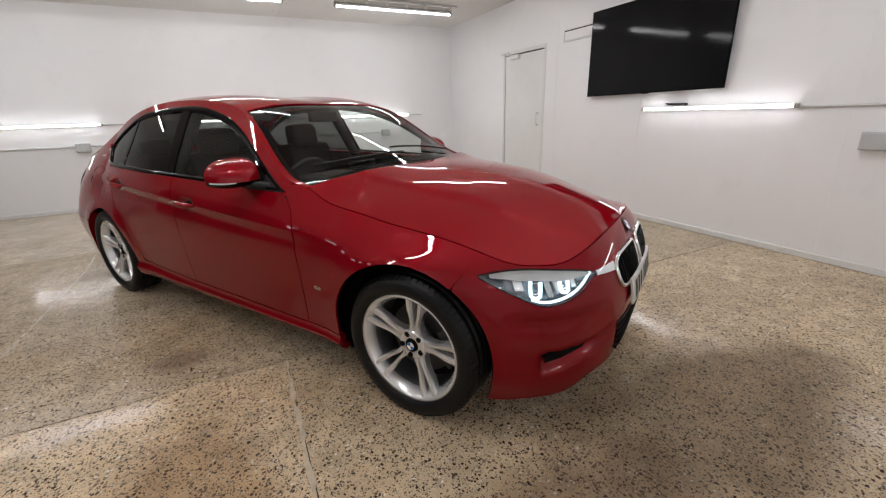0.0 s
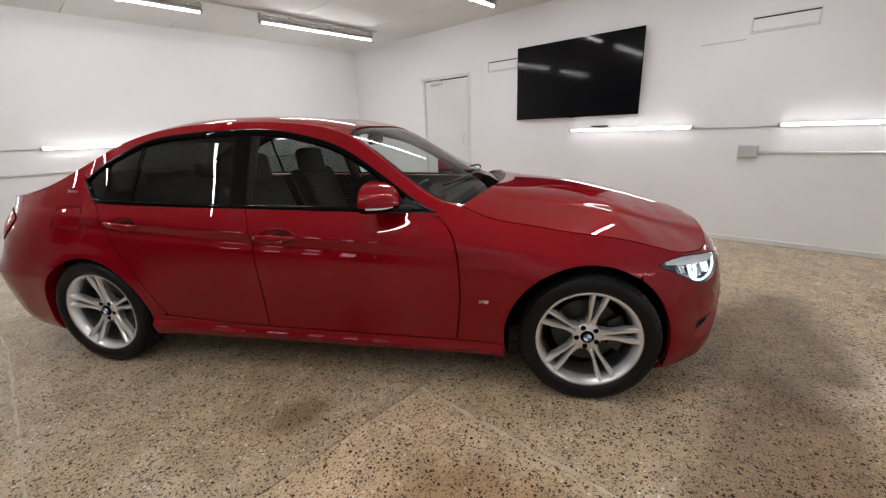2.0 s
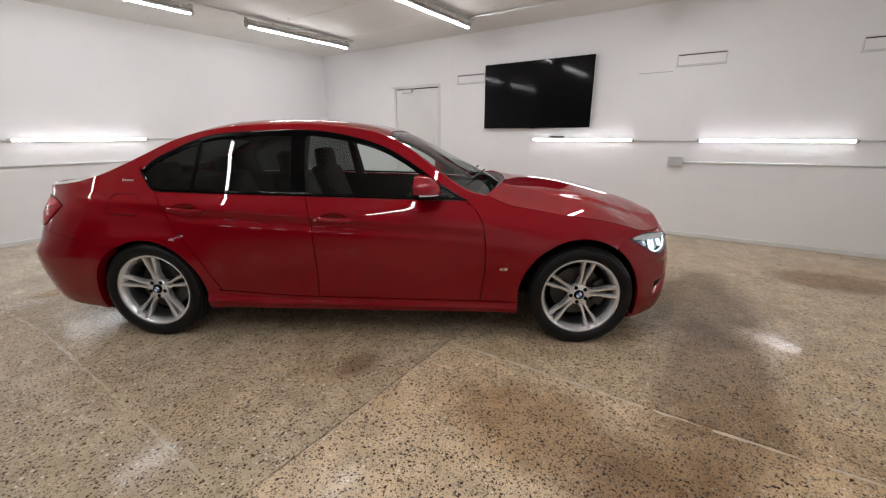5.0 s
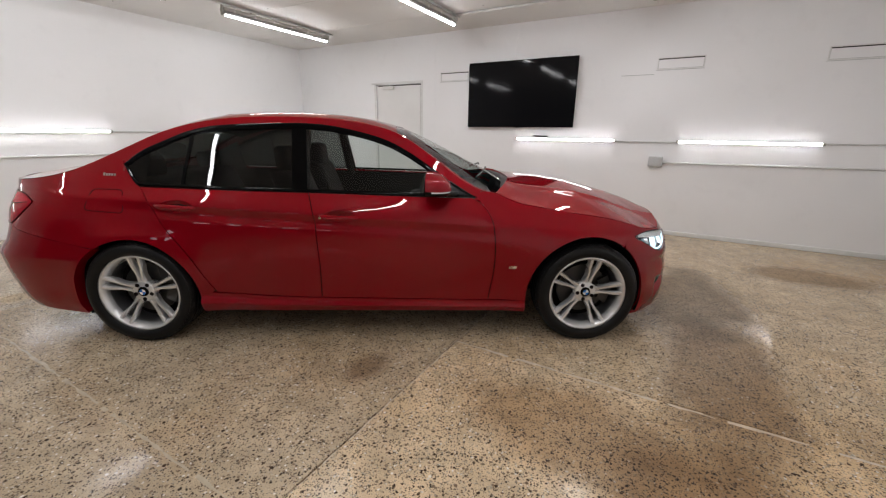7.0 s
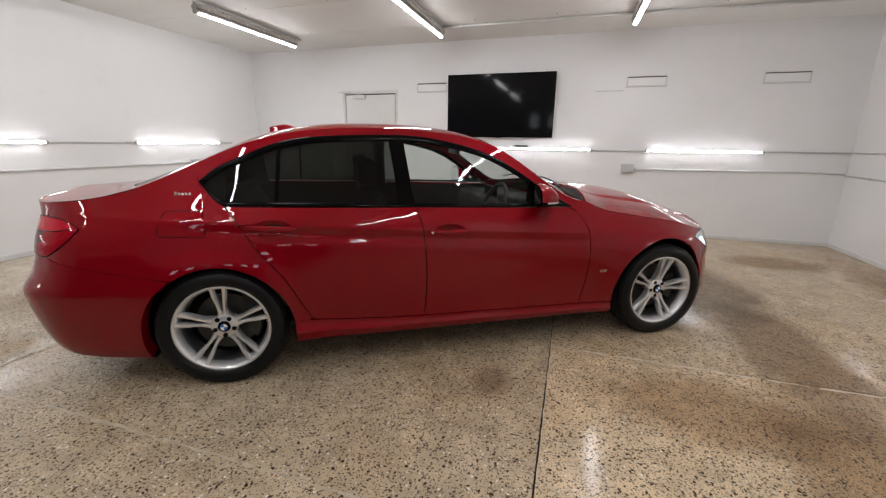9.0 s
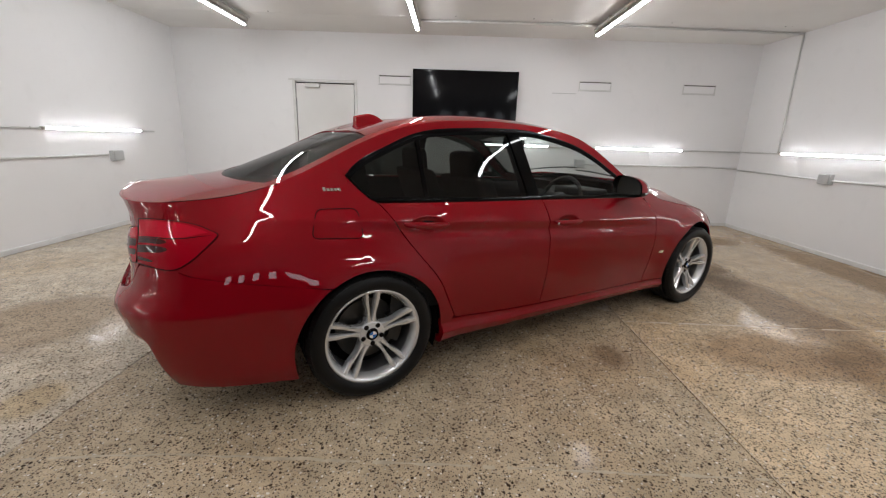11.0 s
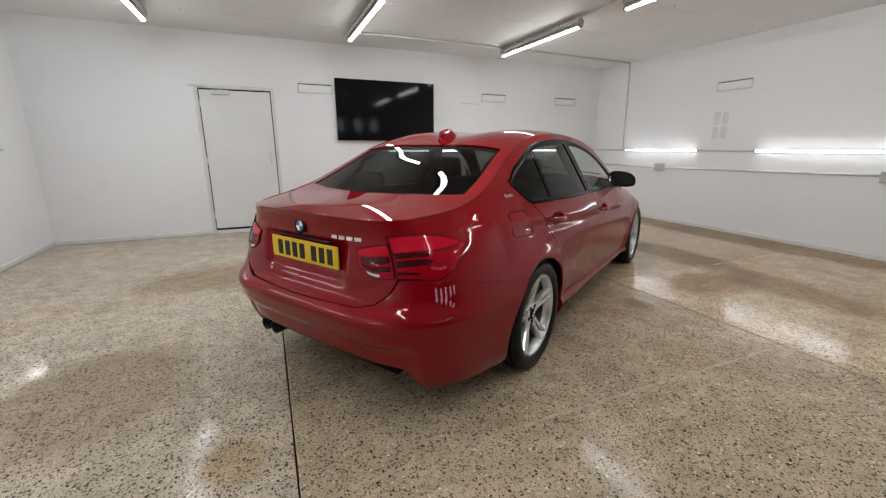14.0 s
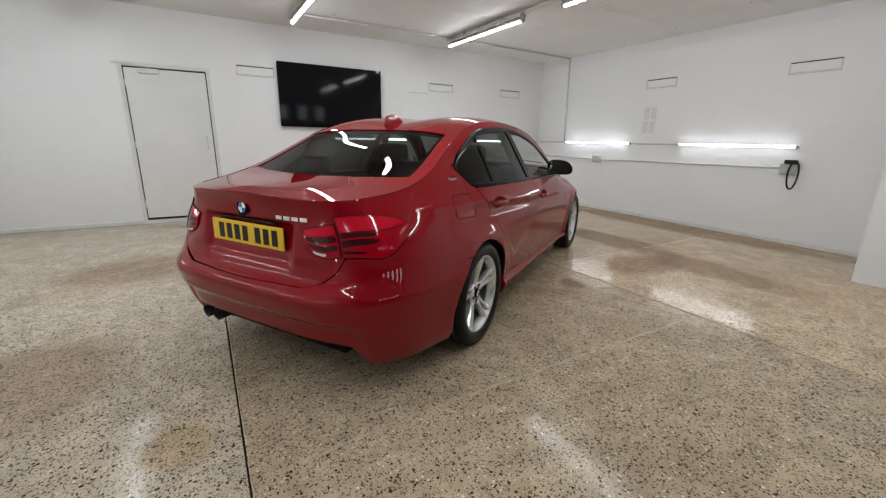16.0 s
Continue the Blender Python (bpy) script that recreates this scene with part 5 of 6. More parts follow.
def disc(name, c, n, r, mat, parent, up=(0, 0, 1), thick=0.003, quarter=False):
    """A round badge facing n, with a dark ring and four coloured quarters."""
    q = Vector(n).to_track_quat("Z", "Y").to_matrix().to_4x4()
    m = Matrix.Translation(c) @ q
    bm = bmesh.new()
    bmesh.ops.create_cone(bm, cap_ends=True, segments=32, radius1=r, radius2=r * 0.96, depth=thick, matrix=m)
    ob = part(name, bm, mat, parent, "round badge with blue and white quarters", False)
    for k in range(4):
        bm = bmesh.new()
        v0 = bm.verts.new(m @ Vector((0, 0, thick * 0.5 + 0.0012)))
        ring = [bm.verts.new(m @ Vector((r * 0.62 * math.cos(k * math.pi / 2 + j * math.pi / 16), r * 0.62 * math.sin(k * math.pi / 2 + j * math.pi / 16), thick * 0.5 + 0.001))) for j in range(9)]
        for p, w in zip(ring, ring[1:]):
            bm.faces.new((v0, p, w))
        part("badge_quarter", bm, M_BLUE if k % 2 else M_WHITE, ob)
    return ob


for sd in (-1, 1):
    def on(s, z, off=0.0, sd=sd):
        return mirrored(skin(s, z, off), sd)

    # headlamp: dark bucket, chrome brow, two lit rings, clear lens
    s = np.linspace(LAMP_O + 0.002, LAMP_I - 0.002, 40)
    lo, hi = lamp_lo(s), lamp_hi(s)
    t = np.linspace(0, 1, 12)[None, :]
    z = lo[:, None] + (hi - lo)[:, None] * t
    lens = part("headlamp", sheet(on(s[:, None] + 0 * z, z, 0.0015), None, 0.004), M_LENS, car, "lit headlamp under a clear lens", True)
    fall = 0.055 * np.clip(np.minimum((s - LAMP_O) / 0.06, (LAMP_I - s) / 0.05), 0.15, 1)[:, None]
    part("lamp_bucket", sheet(on(s[:, None] + 0 * z, z, -fall + 0 * z)), M_LAMPIN, lens, "silvery lamp interior", True)
    for edge_z in (lo, hi):
        w = np.linspace(0, 1, 4)[None, :]
        part("lamp_wall", sheet(on(s[:, None] + 0 * w, edge_z[:, None] + 0 * w, -fall * w)), M_LAMPIN, lens, "", True)
    brow = s[3:-2]
    w = np.linspace(0, 1, 4)[None, :]
    bz = lamp_hi(brow)[:, None] - 0.003 - w * np.clip((lamp_hi(brow) - lamp_lo(brow)) * 0.32, 0, 0.036)[:, None]
    part("lamp_brow", sheet(on(brow[:, None] + 0 * bz, bz, -0.010 + 0 * bz), None, 0.012), M_BROW, lens, "pale silver brow", True)
    for sc, zc, rr in ((1.562, 0.635, 0.034), (1.646, 0.642, 0.029)):
        c, n = on(np.array([sc]), np.array([zc]), -0.026)[0], None
        e1 = on(np.array([sc + 0.01]), np.array([zc]), -0.026)[0] - c
        e2 = on(np.array([sc]), np.array([zc + 0.01]), -0.026)[0] - c
        e1, e2 = e1 / np.linalg.norm(e1), e2 / np.linalg.norm(e2)
        e2 = e2 - e1 * (e1 @ e2)
        nn = np.cross(e1, e2) * (-1 if sd > 0 else 1)
        shape = [(-0.62, 1.05), (-0.70, 0.2), (-0.66, -0.75), (-0.45, -1.05), (0.10, -1.12), (0.36, -0.95), (0.46, -0.3), (0.52, 0.75)]
        ring = [c + rr * (px * e1 + py * e2) for px, py in shape]
        strip("light_ring", ring, 0.0075, M_DAYLIGHT, lens, "glowing pale blue daytime light", 8)
        bm = bmesh.new()
        bmesh.ops.create_uvsphere(bm, u_segments=20, v_segments=12, radius=rr * 0.5, matrix=Matrix.Translation(c - nn * 0.018))
        part("projector", bm, M_PROJ, lens, "dark glass projector", True)
        th = np.linspace(0, 2 * math.pi, 21)[:-1]
        strip("projector_bezel", [c - nn * 0.012 + rr * 0.62 * (math.cos(q) * e1 + math.sin(q) * e2) for q in th], 0.004, M_CHROME, lens, "chrome projector bezel", 8, True)
    for s0, s1, z0, z1 in ((1.508, 1.530, 0.628, 0.676), (1.588, 1.604, 0.596, 0.668), (1.614, 1.628, 0.606, 0.672), (1.668, 1.684, 0.622, 0.668)):
        q = patch_on(lambda a_, b_: on(a_, b_, -0.030), [(s0, z0), (s1, z0), (s1, z1), (s0, z1)], 5, 8)
        part("reflector", sheet(q, None, 0.006), M_BROW, lens, "bright silver reflector flank", True)
    k = np.linspace(1.54, 1.742, 14)
    strip("light_guide", on(k, lamp_lo(k) + 0.013 + np.clip(k - 1.70, 0, 1) * 0.25, -0.014), 0.0055, M_DAYLIGHT, lens, "pale blue light guide", 8)
    edge_s = np.r_[s, s[::-1]]
    strip("lamp_seal", on(edge_s, np.r_[lo, hi[::-1]], 0.0005), 0.0022, M_INNER, lens, "dark gap round the lamp", 5, True)
    part("grille_link", sheet(patch_on(lambda y, z, sd=sd: across(np.asarray(y) * sd, z, 1, 0.004), [(0.350, 0.634), (0.475, 0.645), (0.475, 0.663), (0.350, 0.668)], 10, 4), None, 0.006), M_BROW, lens, "silver link between lamp and grille", True)

    # kidney grille
    def nose(y, z, off=0.0, sd=sd):
        return across(np.asarray(y) * sd, z, 1, off)

    rim_uv = [(0.030, 0.662), (0.055, 0.683), (0.30, 0.678), (0.352, 0.648), (0.345, 0.580), (0.315, 0.553), (0.06, 0.548), (0.035, 0.570)]
    pts, uv = loop_on(one(lambda y, z: nose(y, z, 0.004)), rim_uv, 0.03)
    grille = strip("grille_frame", pts, 0.0095, M_CHROME, car, "chrome kidney-shaped grille frame", 8, True)
    part("grille_back", sheet(patch_on(lambda y, z: nose(y, z, 0.002), [(0.036, 0.556), (0.338, 0.558), (0.340, 0.668), (0.038, 0.676)], 16, 8)), M_INNER, grille)
    for k in range(10):
        y = 0.058 + 0.0285 * k
        zz = np.linspace(0.556, 0.674 - max(0, k - 7) * 0.008, 8)
        strip("grille_bar", nose(np.full(8, y), zz, 0.008), 0.0045, M_GLOSSBLACK, grille, "gloss black upright bar")
    # lower inlets
    part("corner_inlet", sheet(on(*[v for v in ruled(np.array([(1.552, 0.322), (1.60, 0.340), (1.672, 0.366)]), np.array([(1.552, 0.362), (1.60, 0.370), (1.682, 0.384)]), 4)], -0.034)), M_INNER, car, "black mesh air inlet", True)
    part("lower_inlet", sheet(patch_on(lambda y, z: nose(y, z, 0.003), [(0.0, 0.270), (0.36, 0.270), (0.40, 0.425), (0.0, 0.435)], 14, 6)), M_BLACKPL, car, "black lower air inlet", True)
    for k in range(5):
        zz = 0.285 + 0.03 * k
        strip("inlet_bar", nose(np.linspace(0.0, 0.365 + 0.008 * k, 10), np.full(10, zz), 0.006), 0.004, M_INNER, car)

    # tail lamp in two pieces: on the wing and on the boot lid
    def tail_piece(name, top, bottom, s0, s1, bulge, label):
        def lens_at(s, v, off=0.0):
            s, v = np.asarray(s, float), np.asarray(v, float)
            z = bottom(s) + (top(s) - bottom(s)) * v
            k = np.clip((s - s0) / (s1 - s0), 0, 1)
            return on(s, z, 0.004 + bulge * np.sin(math.pi * np.clip(v, 0, 1)) * np.sin(math.pi * np.clip(k * 0.8 + 0.15, 0, 1)) + off)

        s = np.linspace(s0, s1, 34)[:, None]
        v = np.linspace(0, 1, 18)[None, :]
        lamp = part(name, sheet(lens_at(s + 0 * v, v + 0 * s), None, 0.016), M_REDLENS, car, label, True)
        s, v = np.linspace(s0, s1, 30), np.linspace(0, 1, 9)
        rim_s = np.r_[s, np.full(9, s1), s[::-1], np.full(9, s0)]
        rim_v = np.r_[0 * s, v, 0 * s + 1, v[::-1]]
        strip("lamp_seal", lens_at(rim_s, rim_v, -0.001), 0.0022, M_INNER, lamp, "black seal round the lamp", 6, True)
        return lamp, lens_at

    def band(name, lamp, at, low, high, s0, s1, mat, label, lift=0.0009, taper=0.02):
        s = np.linspace(s0, s1, 26)
        k = np.clip((s1 - s) / taper, 0, 1) ** 0.5
        mid = (low(s) + high(s)) / 2
        lo_, hi_ = mid + (low(s) - mid) * k, mid + (high(s) - mid) * k
        v = lo_[:, None] + (hi_ - lo_)[:, None] * np.linspace(0, 1, 6)[None, :]
        part(name, sheet(at(s[:, None] + 0 * v, v, lift)), mat, lamp, label, True)

    def line(*pairs):
        return lambda s: np.interp(s, [p[0] for p in pairs], [p[1] for p in pairs])

    o_hi = spline([-1.872, -1.80, -1.74, -1.69, -1.655], [0.916, 0.924, 0.920, 0.905, 0.876])
    o_lo = spline([-1.872, -1.80, -1.735, -1.69, -1.655], [0.746, 0.743, 0.745, 0.800, 0.862])
    i_hi = spline([-2.005, -1.95, -1.878], [0.856, 0.872, 0.886])
    i_lo = spline([-2.005, -1.97, -1.878], [0.782, 0.750, 0.747])
    lamp, at = tail_piece("tail_lamp", o_hi, o_lo, -1.872, -1.653, 0.010, "red tail lamp with a frosted upper half, paler as if reflecting, and dark lower bands")
    # the paler top band paints in the reflection on the lens
    band("frosted_sheen_top", lamp, at, line((-1.872, 0.60), (-1.74, 0.64), (-1.66, 0.60)), line((-1.872, 0.965), (-1.66, 0.95)), -1.868, -1.672, M_FROST_SHEEN, "frosted upper lens, made paler to stand for its reflection", taper=0.05)
    band("dark_line", lamp, at, line((-1.872, 0.575), (-1.74, 0.615), (-1.66, 0.56)), line((-1.872, 0.598), (-1.74, 0.638), (-1.66, 0.59)), -1.870, -1.662, M_DARKRED, "dark dividing line")
    band("dark_band", lamp, at, line((-1.872, 0.46), (-1.76, 0.50)), line((-1.872, 0.575), (-1.76, 0.60)), -1.868, -1.762, M_DARKRED, "dark band")
    band("dark_band", lamp, at, line((-1.872, 0.24), (-1.80, 0.30), (-1.76, 0.36)), line((-1.872, 0.41), (-1.76, 0.46)), -1.868, -1.758, M_DARKRED, "dark band")
    band("dark_band", lamp, at, line((-1.872, 0.08), (-1.83, 0.09)), line((-1.872, 0.17), (-1.83, 0.15)), -1.868, -1.80, M_DARKRED, "dark band")
    lamp, at = tail_piece("boot_lamp", i_hi, i_lo, -2.005, -1.879, 0.008, "red tail lamp section on the boot lid")
    band("frosted_sheen_top", lamp, at, line((-2.0, 0.72), (-1.88, 0.70)), line((-2.0, 0.94), (-1.88, 0.965)), -1.996, -1.883, M_FROST_SHEEN, "frosted upper lens, made paler to stand for its reflection", taper=0.005)
    for v0, v1 in ((0.46, 0.66), (0.22, 0.38)):
        band("dark_band", lamp, at, line((-2.0, v0), (-1.88, v0)), line((-2.0, v1), (-1.88, v1)), -1.992, -1.883, M_DARKRED, "dark band", taper=0.005)
    band("reverse_lamp", lamp, at, line((-2.0, 0.07), (-1.88, 0.07)), line((-2.0, 0.155), (-1.88, 0.155)), -1.972, -1.925, M_LENSWHITE, "pale reversing lamp", taper=0.005)
    # door handles
    for door_name, (x0, x1, zc) in HANDLES.items():
        k = np.linspace(0, 1, 22)
        x = x0 + (x1 - x0) * k
        zz = zc + 0.006 - 0.010 * k
        lift = 0.004 + 0.026 * np.sin(math.pi * k) ** 0.5
        c = side(x, zz, lift)
        rz, ry = 0.007 + 0.011 * np.sin(math.pi * k) ** 0.5, 0.005 + 0.007 * np.sin(math.pi * k) ** 0.5
        th = np.linspace(0, 2 * math.pi, 13)
        g = c[:, None, :] + np.stack([0 * th, np.cos(th), 0 * th], -1)[None] * ry[:, None, None] + np.stack([0 * th, 0 * th, np.sin(th)], -1)[None] * rz[:, None, None]
        part("handle", sheet(mirrored(g, sd)), M_PAINT, bodies[door_name, sd], "red door handle", True)
        if door_name == "front_door" and sd < 0:
            p = mirrored(side(np.array([x0 + 0.012]), np.array([zc + 0.004]), 0.022), sd)[0]
            part("key_lock", rod(bmesh.new(), p, p + np.array([0, sd * 0.006, 0]), 0.007, sides=14), M_CHROME, bodies[door_name, sd], "chrome key lock")

    # fuel flap, wing badge, small script on the rear pillar
    if sd < 0:
        pts, _ = loop_on(one(lambda x, z: mirrored(side(x, z, 0.0006), -1)), [(-1.45, 0.955), (-1.635, 0.958), (-1.672, 0.838), (-1.436, 0.822)], 0.03)
        strip("fuel_flap_gap", pts, 0.0022, M_INNER, bodies["rear_wing", sd], "dark gap round the fuel flap", 6, True)
        for k in range(5):
            x0 = -1.508 - 0.017 * k
            part("script_bar", sheet(patch_on(lambda x, z: mirrored(side(x, z, 0.003), -1), [(x0, 1.032), (x0 - 0.012, 1.032), (x0 - 0.014, 1.044 if k < 4 else 1.049), (x0 - 0.002, 1.044 if k < 4 else 1.049)], 3, 3), None, 0.003), M_CHROME, bodies["rear_wing", sd], "small chrome script shown as bars")
    for k, (w, mat) in enumerate(((0.005, M_CHROME), (0.005, M_CHROME), (0.005, M_CHROME), (0.020, M_CHROME))):
        x0 = 0.885 + (0.0085 * k)
        part("wing_badge", sheet(patch_on(lambda x, z, sd=sd: mirrored(side(x, z, 0.003), sd), [(x0, 0.499), (x0 + w, 0.499), (x0 + w + 0.005, 0.517), (x0 + 0.005, 0.517)], 3, 3), None, 0.003), mat, bodies["front_wing", sd], "small slanted badge")

    # door mirror
    mir = hub("door_mirror")
    mir.parent = car
    x = np.linspace(0, 1, 14)
    th = np.linspace(0, 2 * math.pi, 33)

    def shell(scale, th):
        rows = []
        for k in x:
            g = math.sqrt(max(0.0, 1 - k**2.6))
            ce, sn = np.cos(th), np.sin(th)
            yy = 0.884 + 0.120 * scale * g * np.sign(ce) * np.abs(ce) ** 0.75
            up = np.where(sn > 0, 0.098, 0.040)
            zz = 0.990 - 0.006 * k + up * scale * g * np.sign(sn) * np.abs(sn) ** 0.62 * (1.0 - 0.16 * ce * (sn > 0))
            rows.append(np.stack([0.368 + 0.150 * k * scale + 0.05 * (0.95 - yy) + 0 * th, yy, zz], -1))
        return mirrored(np.array(rows), sd)

    bm = bmesh.new()
    part("mirror_cap", sheet(shell(1.0, np.linspace(0, math.pi, 26)), None, 0, bm), M_PAINT, mir, "glossy red mirror cap", True)
    part("mirror_base", sheet(shell(0.985, th)), M_GLOSSBLACK, mir, "gloss black lower shell", True)
    back = shell(0.93, th)[0]
    bm = bmesh.new()
    bm.faces.new([bm.verts.new(p + np.array([0.010 - 0.14 * (abs(p[1]) - 0.884), 0, 0])) for p in back[:-1]])
    part("mirror_glass", bm, M_MIRROR, mir, "mirror glass")
    ind = shell(1.012, np.linspace(math.radians(-5), math.radians(0), 4))[3:13]
    part("mirror_indicator", sheet(ind), M_LENSWHITE, mir, "clear indicator strip", True)
    bm = bmesh.new()
    arm = mirrored(np.array([(0.475, 0.865, 0.972), (0.505, 0.835, 0.958), (0.545, 0.80, 0.952), (0.575, 0.775, 0.957)]), sd)
    tube_along(bm, [tuple(p) for p in arm], 0.020, 10)
    part("mirror_arm", bm, M_BLACKPL, mir, "black mirror arm", True)

# badges, plates, aerial, wipers, exhaust
p = across(np.array([0.0]), np.array([0.735]), 1, 0.004)[0]
disc("nose_badge", p, (0.75, 0, 0.66), 0.041, M_GLOSSBLACK, car)
p = across(np.array([0.0]), np.array([0.925]), -1, 0.006)[0]
disc("boot_badge", p, (-1, 0, 0.08), 0.041, M_GLOSSBLACK, boot_lid)
front_plate = part("front_plate", sheet(patch_on(lambda y, z: across(y, z, 1, 0.022), [(-0.26, 0.452), (0.26, 0.452), (0.26, 0.563), (-0.26, 0.563)], 16, 4), None, 0.01), M_WHITE, car, "white number plate with dark bars")
rear_plate = part("rear_plate", box(bmesh.new(), -2.372, -2.362, -0.26, 0.26, 0.738, 0.849, 0.003, 1), M_YELLOW, car, "yellow number plate with dark bars")
part("plate_holder", box(bmesh.new(), -2.365, -2.345, -0.245, 0.245, 0.748, 0.839, 0.003, 1), M_BLACKPL, rear_plate)
for k in range(7):
    y = 0.205 - k * 0.060 - (0.030 if k > 3 else 0.0)
    part("plate_bar", box(bmesh.new(), -2.3738, -2.370, y - 0.038, y, 0.755, 0.832), M_BLACKPL, rear_plate, "dark bar")
    y = 0.205 - k * 0.060 - (0.030 if k > 3 else 0.0)
    part("plate_bar", sheet(patch_on(lambda a_, b_: across(a_, b_, 1, 0.0235), [(y - 0.04, 0.468), (y, 0.468), (y, 0.547), (y - 0.04, 0.547)], 3, 3)), M_BLACKPL, front_plate, "dark bar")
for k in range(4):
    y0 = -0.220 - 0.047 * k
    part("model_bar", sheet(patch_on(lambda a_, b_: across(a_, b_, -1, 0.002), [(y0, 0.889), (y0 - 0.036, 0.889), (y0 - 0.036, 0.907), (y0, 0.907)], 3, 3), None, 0.003), M_CHROME, boot_lid, "chrome lettering shown as a bar")
part("plate_lamp_ledge", box(bmesh.new(), -2.366, -2.345, -0.20, 0.20, 0.858, 0.866, 0.003, 1), M_BLACKPL, boot_lid, "black plate lamp strip")

# shark fin on the roof
rows = []
for k in np.linspace(0, 1, 18):
    h = 0.070 * (1 - (1 - min(1.0, k / 0.62)) ** 1.8) * (1.0 if k < 0.93 else 1 - 0.75 * ((k - 0.93) / 0.07) ** 2)
    w = 0.030 * math.sin(math.pi * min(0.86, 0.14 + k * 0.75)) ** 0.7
    xx = -0.985 - 0.215 * k - 0.012 * h / 0.070 * (k > 0.9)
    zb = float(centre_z(np.array(xx))) - 0.006
    rows.append([(xx, w, zb), (xx, w * 0.66, zb + h * 0.4), (xx, w * 0.30, zb + h * 0.85), (xx, w * 0.10, zb + h), (xx, -w * 0.10, zb + h), (xx, -w * 0.30, zb + h * 0.85), (xx, -w * 0.66, zb + h * 0.4), (xx, -w, zb)])
part("roof_aerial", sheet(np.array(rows)), M_PAINT, car, "red shark-fin aerial", True)

for y0, y1 in ((0.55, -0.10), (-0.05, -0.62)):
    k = np.linspace(0, 1, 10)
    yv = y0 + (y1 - y0) * k
    row = ws[5]
    base = np.stack([np.interp(yv, row[::-1, 1], row[::-1, c]) for c in range(3)], -1)
    hi_row = ws[9]
    up = np.stack([np.interp(yv, hi_row[::-1, 1], hi_row[::-1, c]) for c in range(3)], -1)
    line = base + (up - base) * (0.10 + 0.6 * k[:, None]) + np.array([0.012, 0, 0.012])
    strip("wiper", line, 0.006, M_BLACKPL, car, "black windscreen wiper")

for y0 in (0.435, 0.530):
    bm = bmesh.new()
    lathe(bm, [(0.036, -0.10), (0.040, 0.0), (0.038, 0.004), (0.034, 0.0), (0.032, -0.08)], 28, "x")
    ob = part("exhaust_pipe", bm, M_EXH, car, "dark steel tail pipe", True)
    ob.matrix_basis = pose(-2.305, y0, 0.240, 0, 0, 180)
part("diffuser", sheet(patch_on(lambda y, z: across(y, z, -1, -0.05), [(-0.40, 0.280), (0.40, 0.280), (0.46, 0.36), (-0.46, 0.36)], 24, 5)), M_BLACKPL, car, "black rear diffuser", True)

# ---- inside the car ----
def cushion(x0, x1, y0, y1, z0, z1, lean=0.0, bevel=0.04):
    bm = box(bmesh.new(), x0, x1, y0, y1, z0, z1, bevel, 3)
    if lean:
        for v in bm.verts:
            v.co.x -= (v.co.z - z0) * lean
    return bm


for yc in (-0.37, 0.37):
    seat = part("front_seat", cushion(-0.45, 0.10, yc - 0.25, yc + 0.25, 0.34, 0.52), M_SEAT, car, "black leather front seat", True)
    part("backrest", cushion(-0.44, -0.30, yc - 0.24, yc + 0.24, 0.46, 1.06, 0.36, 0.05), M_SEAT, seat, "", True)
    part("headrest", cushion(-0.63, -0.51, yc - 0.135, yc + 0.135, 1.02, 1.215, 0.1, 0.055), M_SEAT, seat, "", True)
    for dy in (-0.06, 0.06):
        part("headrest_post", rod(bmesh.new(), (-0.58, yc + dy, 0.98), (-0.575, yc + dy, 1.06), 0.007), M_STEEL, seat)
bench = part("rear_seat", cushion(-1.30, -0.78, -0.62, 0.62, 0.34, 0.55), M_SEAT, car, "black leather rear bench", True)
part("backrest", cushion(-1.38, -1.20, -0.62, 0.62, 0.50, 1.00, 0.45, 0.05), M_SEAT, bench, "", True)
for yc in (-0.38, 0.38):
    part("headrest", cushion(-1.56, -1.47, yc - 0.12, yc + 0.12, 1.00, 1.13, 0.1, 0.035), M_SEAT, bench, "", True)
part("parcel_shelf", box(bmesh.new(), -1.90, -1.55, -0.60, 0.60, 0.97, 0.99, 0.005, 1), M_DASH, car)
bm = bmesh.new()
box(bm, 0.36, 0.90, -0.68, 0.68, 0.60, 0.90, 0.06, 3)
dash = part("dashboard", bm, M_DASH, car, "soft black dashboard", True)
part("instrument_hood", box(bmesh.new(), 0.40, 0.62, -0.56, -0.20, 0.88, 0.955, 0.03, 3), M_DASH, dash, "", True)
part("centre_display", box(bmesh.new(), 0.42, 0.44, -0.13, 0.13, 0.90, 0.985, 0.006, 1), M_SCREEN, dash)
bm = bmesh.new()
centre_pt, tilt = Vector((0.30, -0.37, 0.86)), Matrix.Rotation(math.radians(-66), 3, "Y")
tube_along(bm, [tuple(centre_pt + tilt @ Vector((0.185 * math.cos(q), 0.185 * math.sin(q), 0))) for q in np.linspace(0, 2 * math.pi, 29)[:-1]], 0.015, 8, True)
wheel_rim = part("steering_wheel", bm, M_SEAT, car, "black leather steering wheel", True)
bm = bmesh.new()
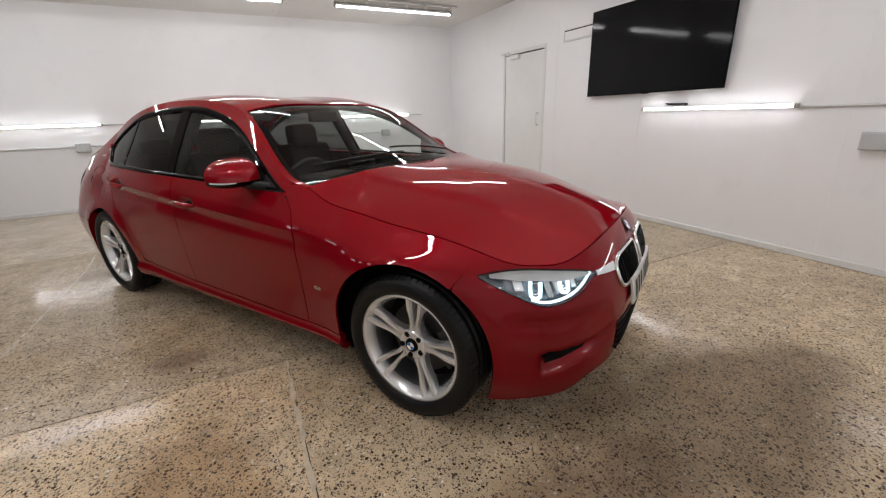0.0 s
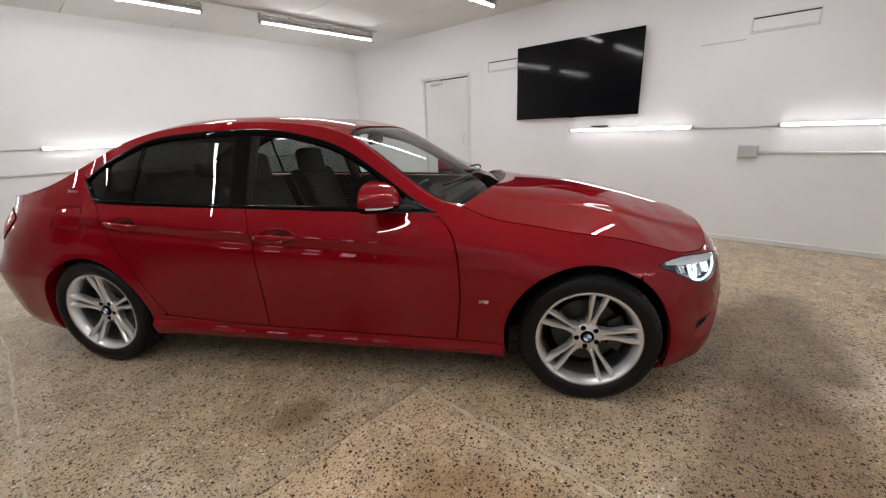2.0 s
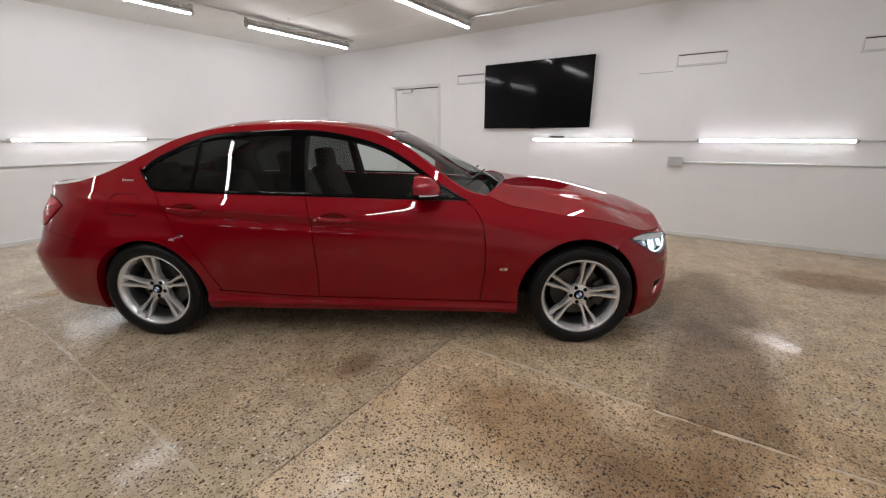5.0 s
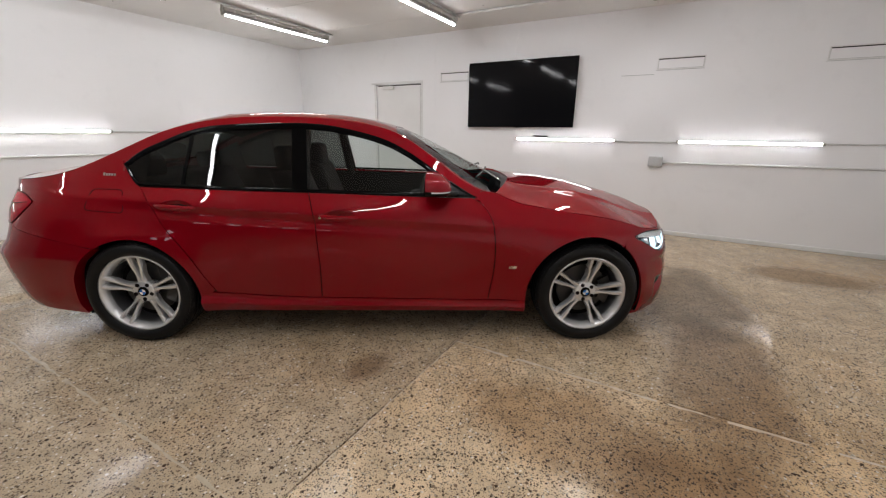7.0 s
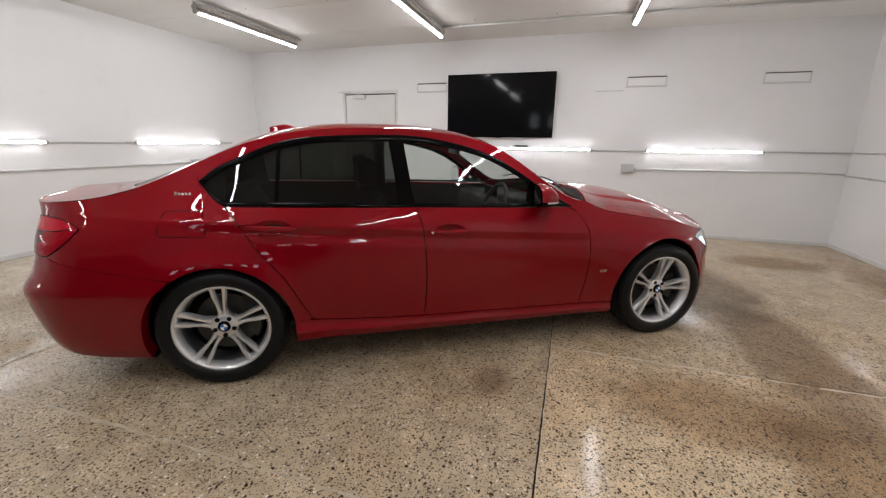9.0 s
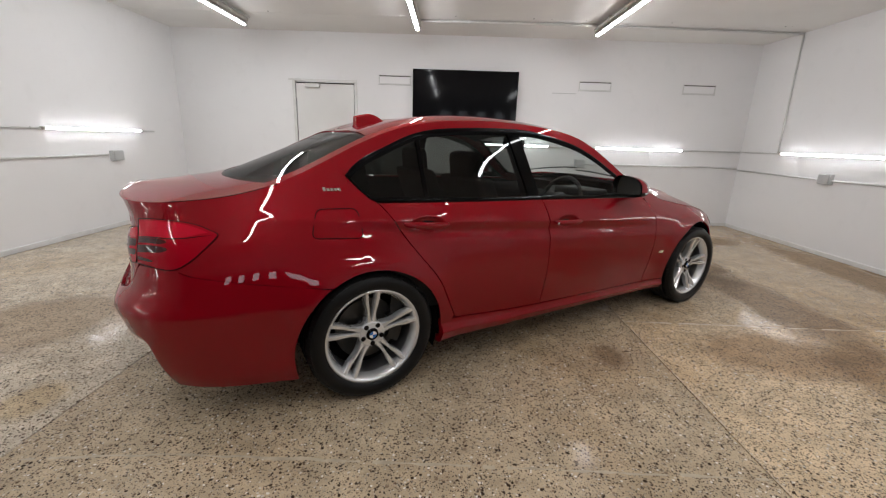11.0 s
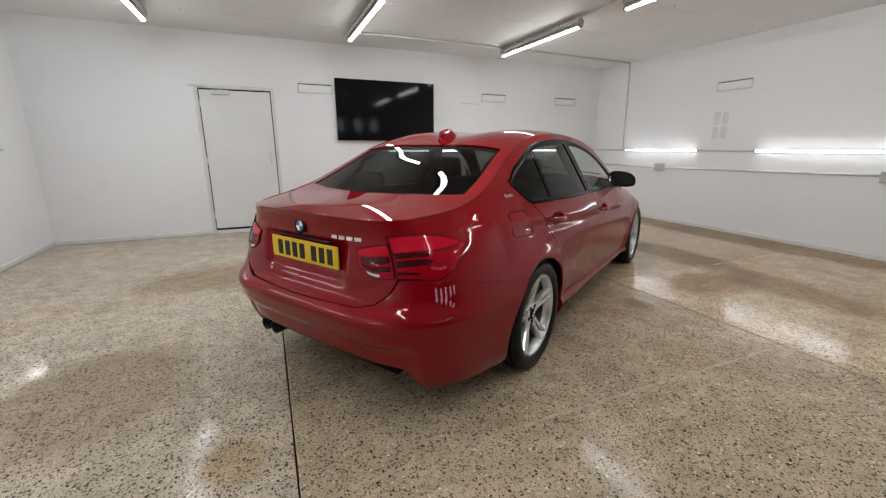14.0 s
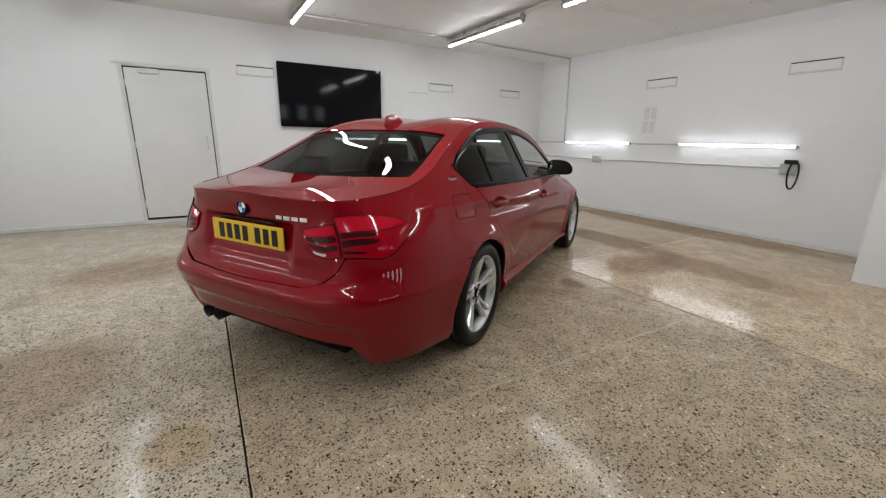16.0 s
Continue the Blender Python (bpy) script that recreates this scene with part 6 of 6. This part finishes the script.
for q in (0, 90, 180):
    e = centre_pt + tilt @ Vector((0.18 * math.sin(math.radians(q)) * 0 + 0.18 * (-1 if q == 90 else 0), 0.18 * (1 if q == 0 else -1 if q == 180 else 0), 0))
    tube_along(bm, [tuple(centre_pt), tuple(e)], 0.018, 8)
bmesh.ops.create_uvsphere(bm, u_segments=16, v_segments=10, radius=0.065, matrix=Matrix.Translation(centre_pt))
part("wheel_boss", bm, M_DASH, wheel_rim, "", True)
part("rear_view_mirror", box(bmesh.new(), 0.10, 0.13, -0.12, 0.12, 1.235, 1.30, 0.012, 2), M_BLACKPL, car, "black rear-view mirror", True)
part("centre_console", box(bmesh.new(), -0.45, 0.42, -0.10, 0.10, 0.34, 0.62, 0.03, 2), M_DASH, car)
part("bulkhead", box(bmesh.new(), 0.90, 0.92, -0.72, 0.72, 0.25, 0.88), M_INNER, car)
part("boot_wall", box(bmesh.new(), -1.75, -1.73, -0.62, 0.62, 0.30, 0.98), M_INNER, car)
for sd in (-1, 1):
    for x0, x1 in ((-0.40, -0.35),):
        bm = bmesh.new()
        pts = mirrored(side(np.array([-0.375, -0.39, -0.40]), np.array([0.94, 1.15, 1.34]), -0.05), sd)
        tube_along(bm, [tuple(q) for q in pts], 0.04, 8)
        part("pillar_lining", bm, M_DASH, car, "", True)
    xq = np.linspace(-1.20, -1.60, 6)
    zq = np.linspace(0, 1, 5)[None, :]
    lo, hi = np.full(6, 0.97), rail(xq) - 0.02
    z = lo[:, None] + (hi - lo)[:, None] * zq
    xq2 = xq[:, None] - 0.0 * z
    keepq = np.ones((5, 4), bool)
    keepq[0:2, :] = False
    panel("rear_pillar_lining", s_at(xq2, z), z, sd, M_LINER, 0, -0.05, keepq)
    x = np.linspace(-1.30, 0.66, 20)
    z = 0.40 + (belt(x) - 0.008 - 0.40)[:, None] * np.linspace(0, 1, 6)[None, :]
    off = -0.06 + 0 * z
    off[:, -1] = -0.02
    panel("door_lining", s_at(x[:, None] + 0 * z, z), z, sd, M_DASH, 0, off)
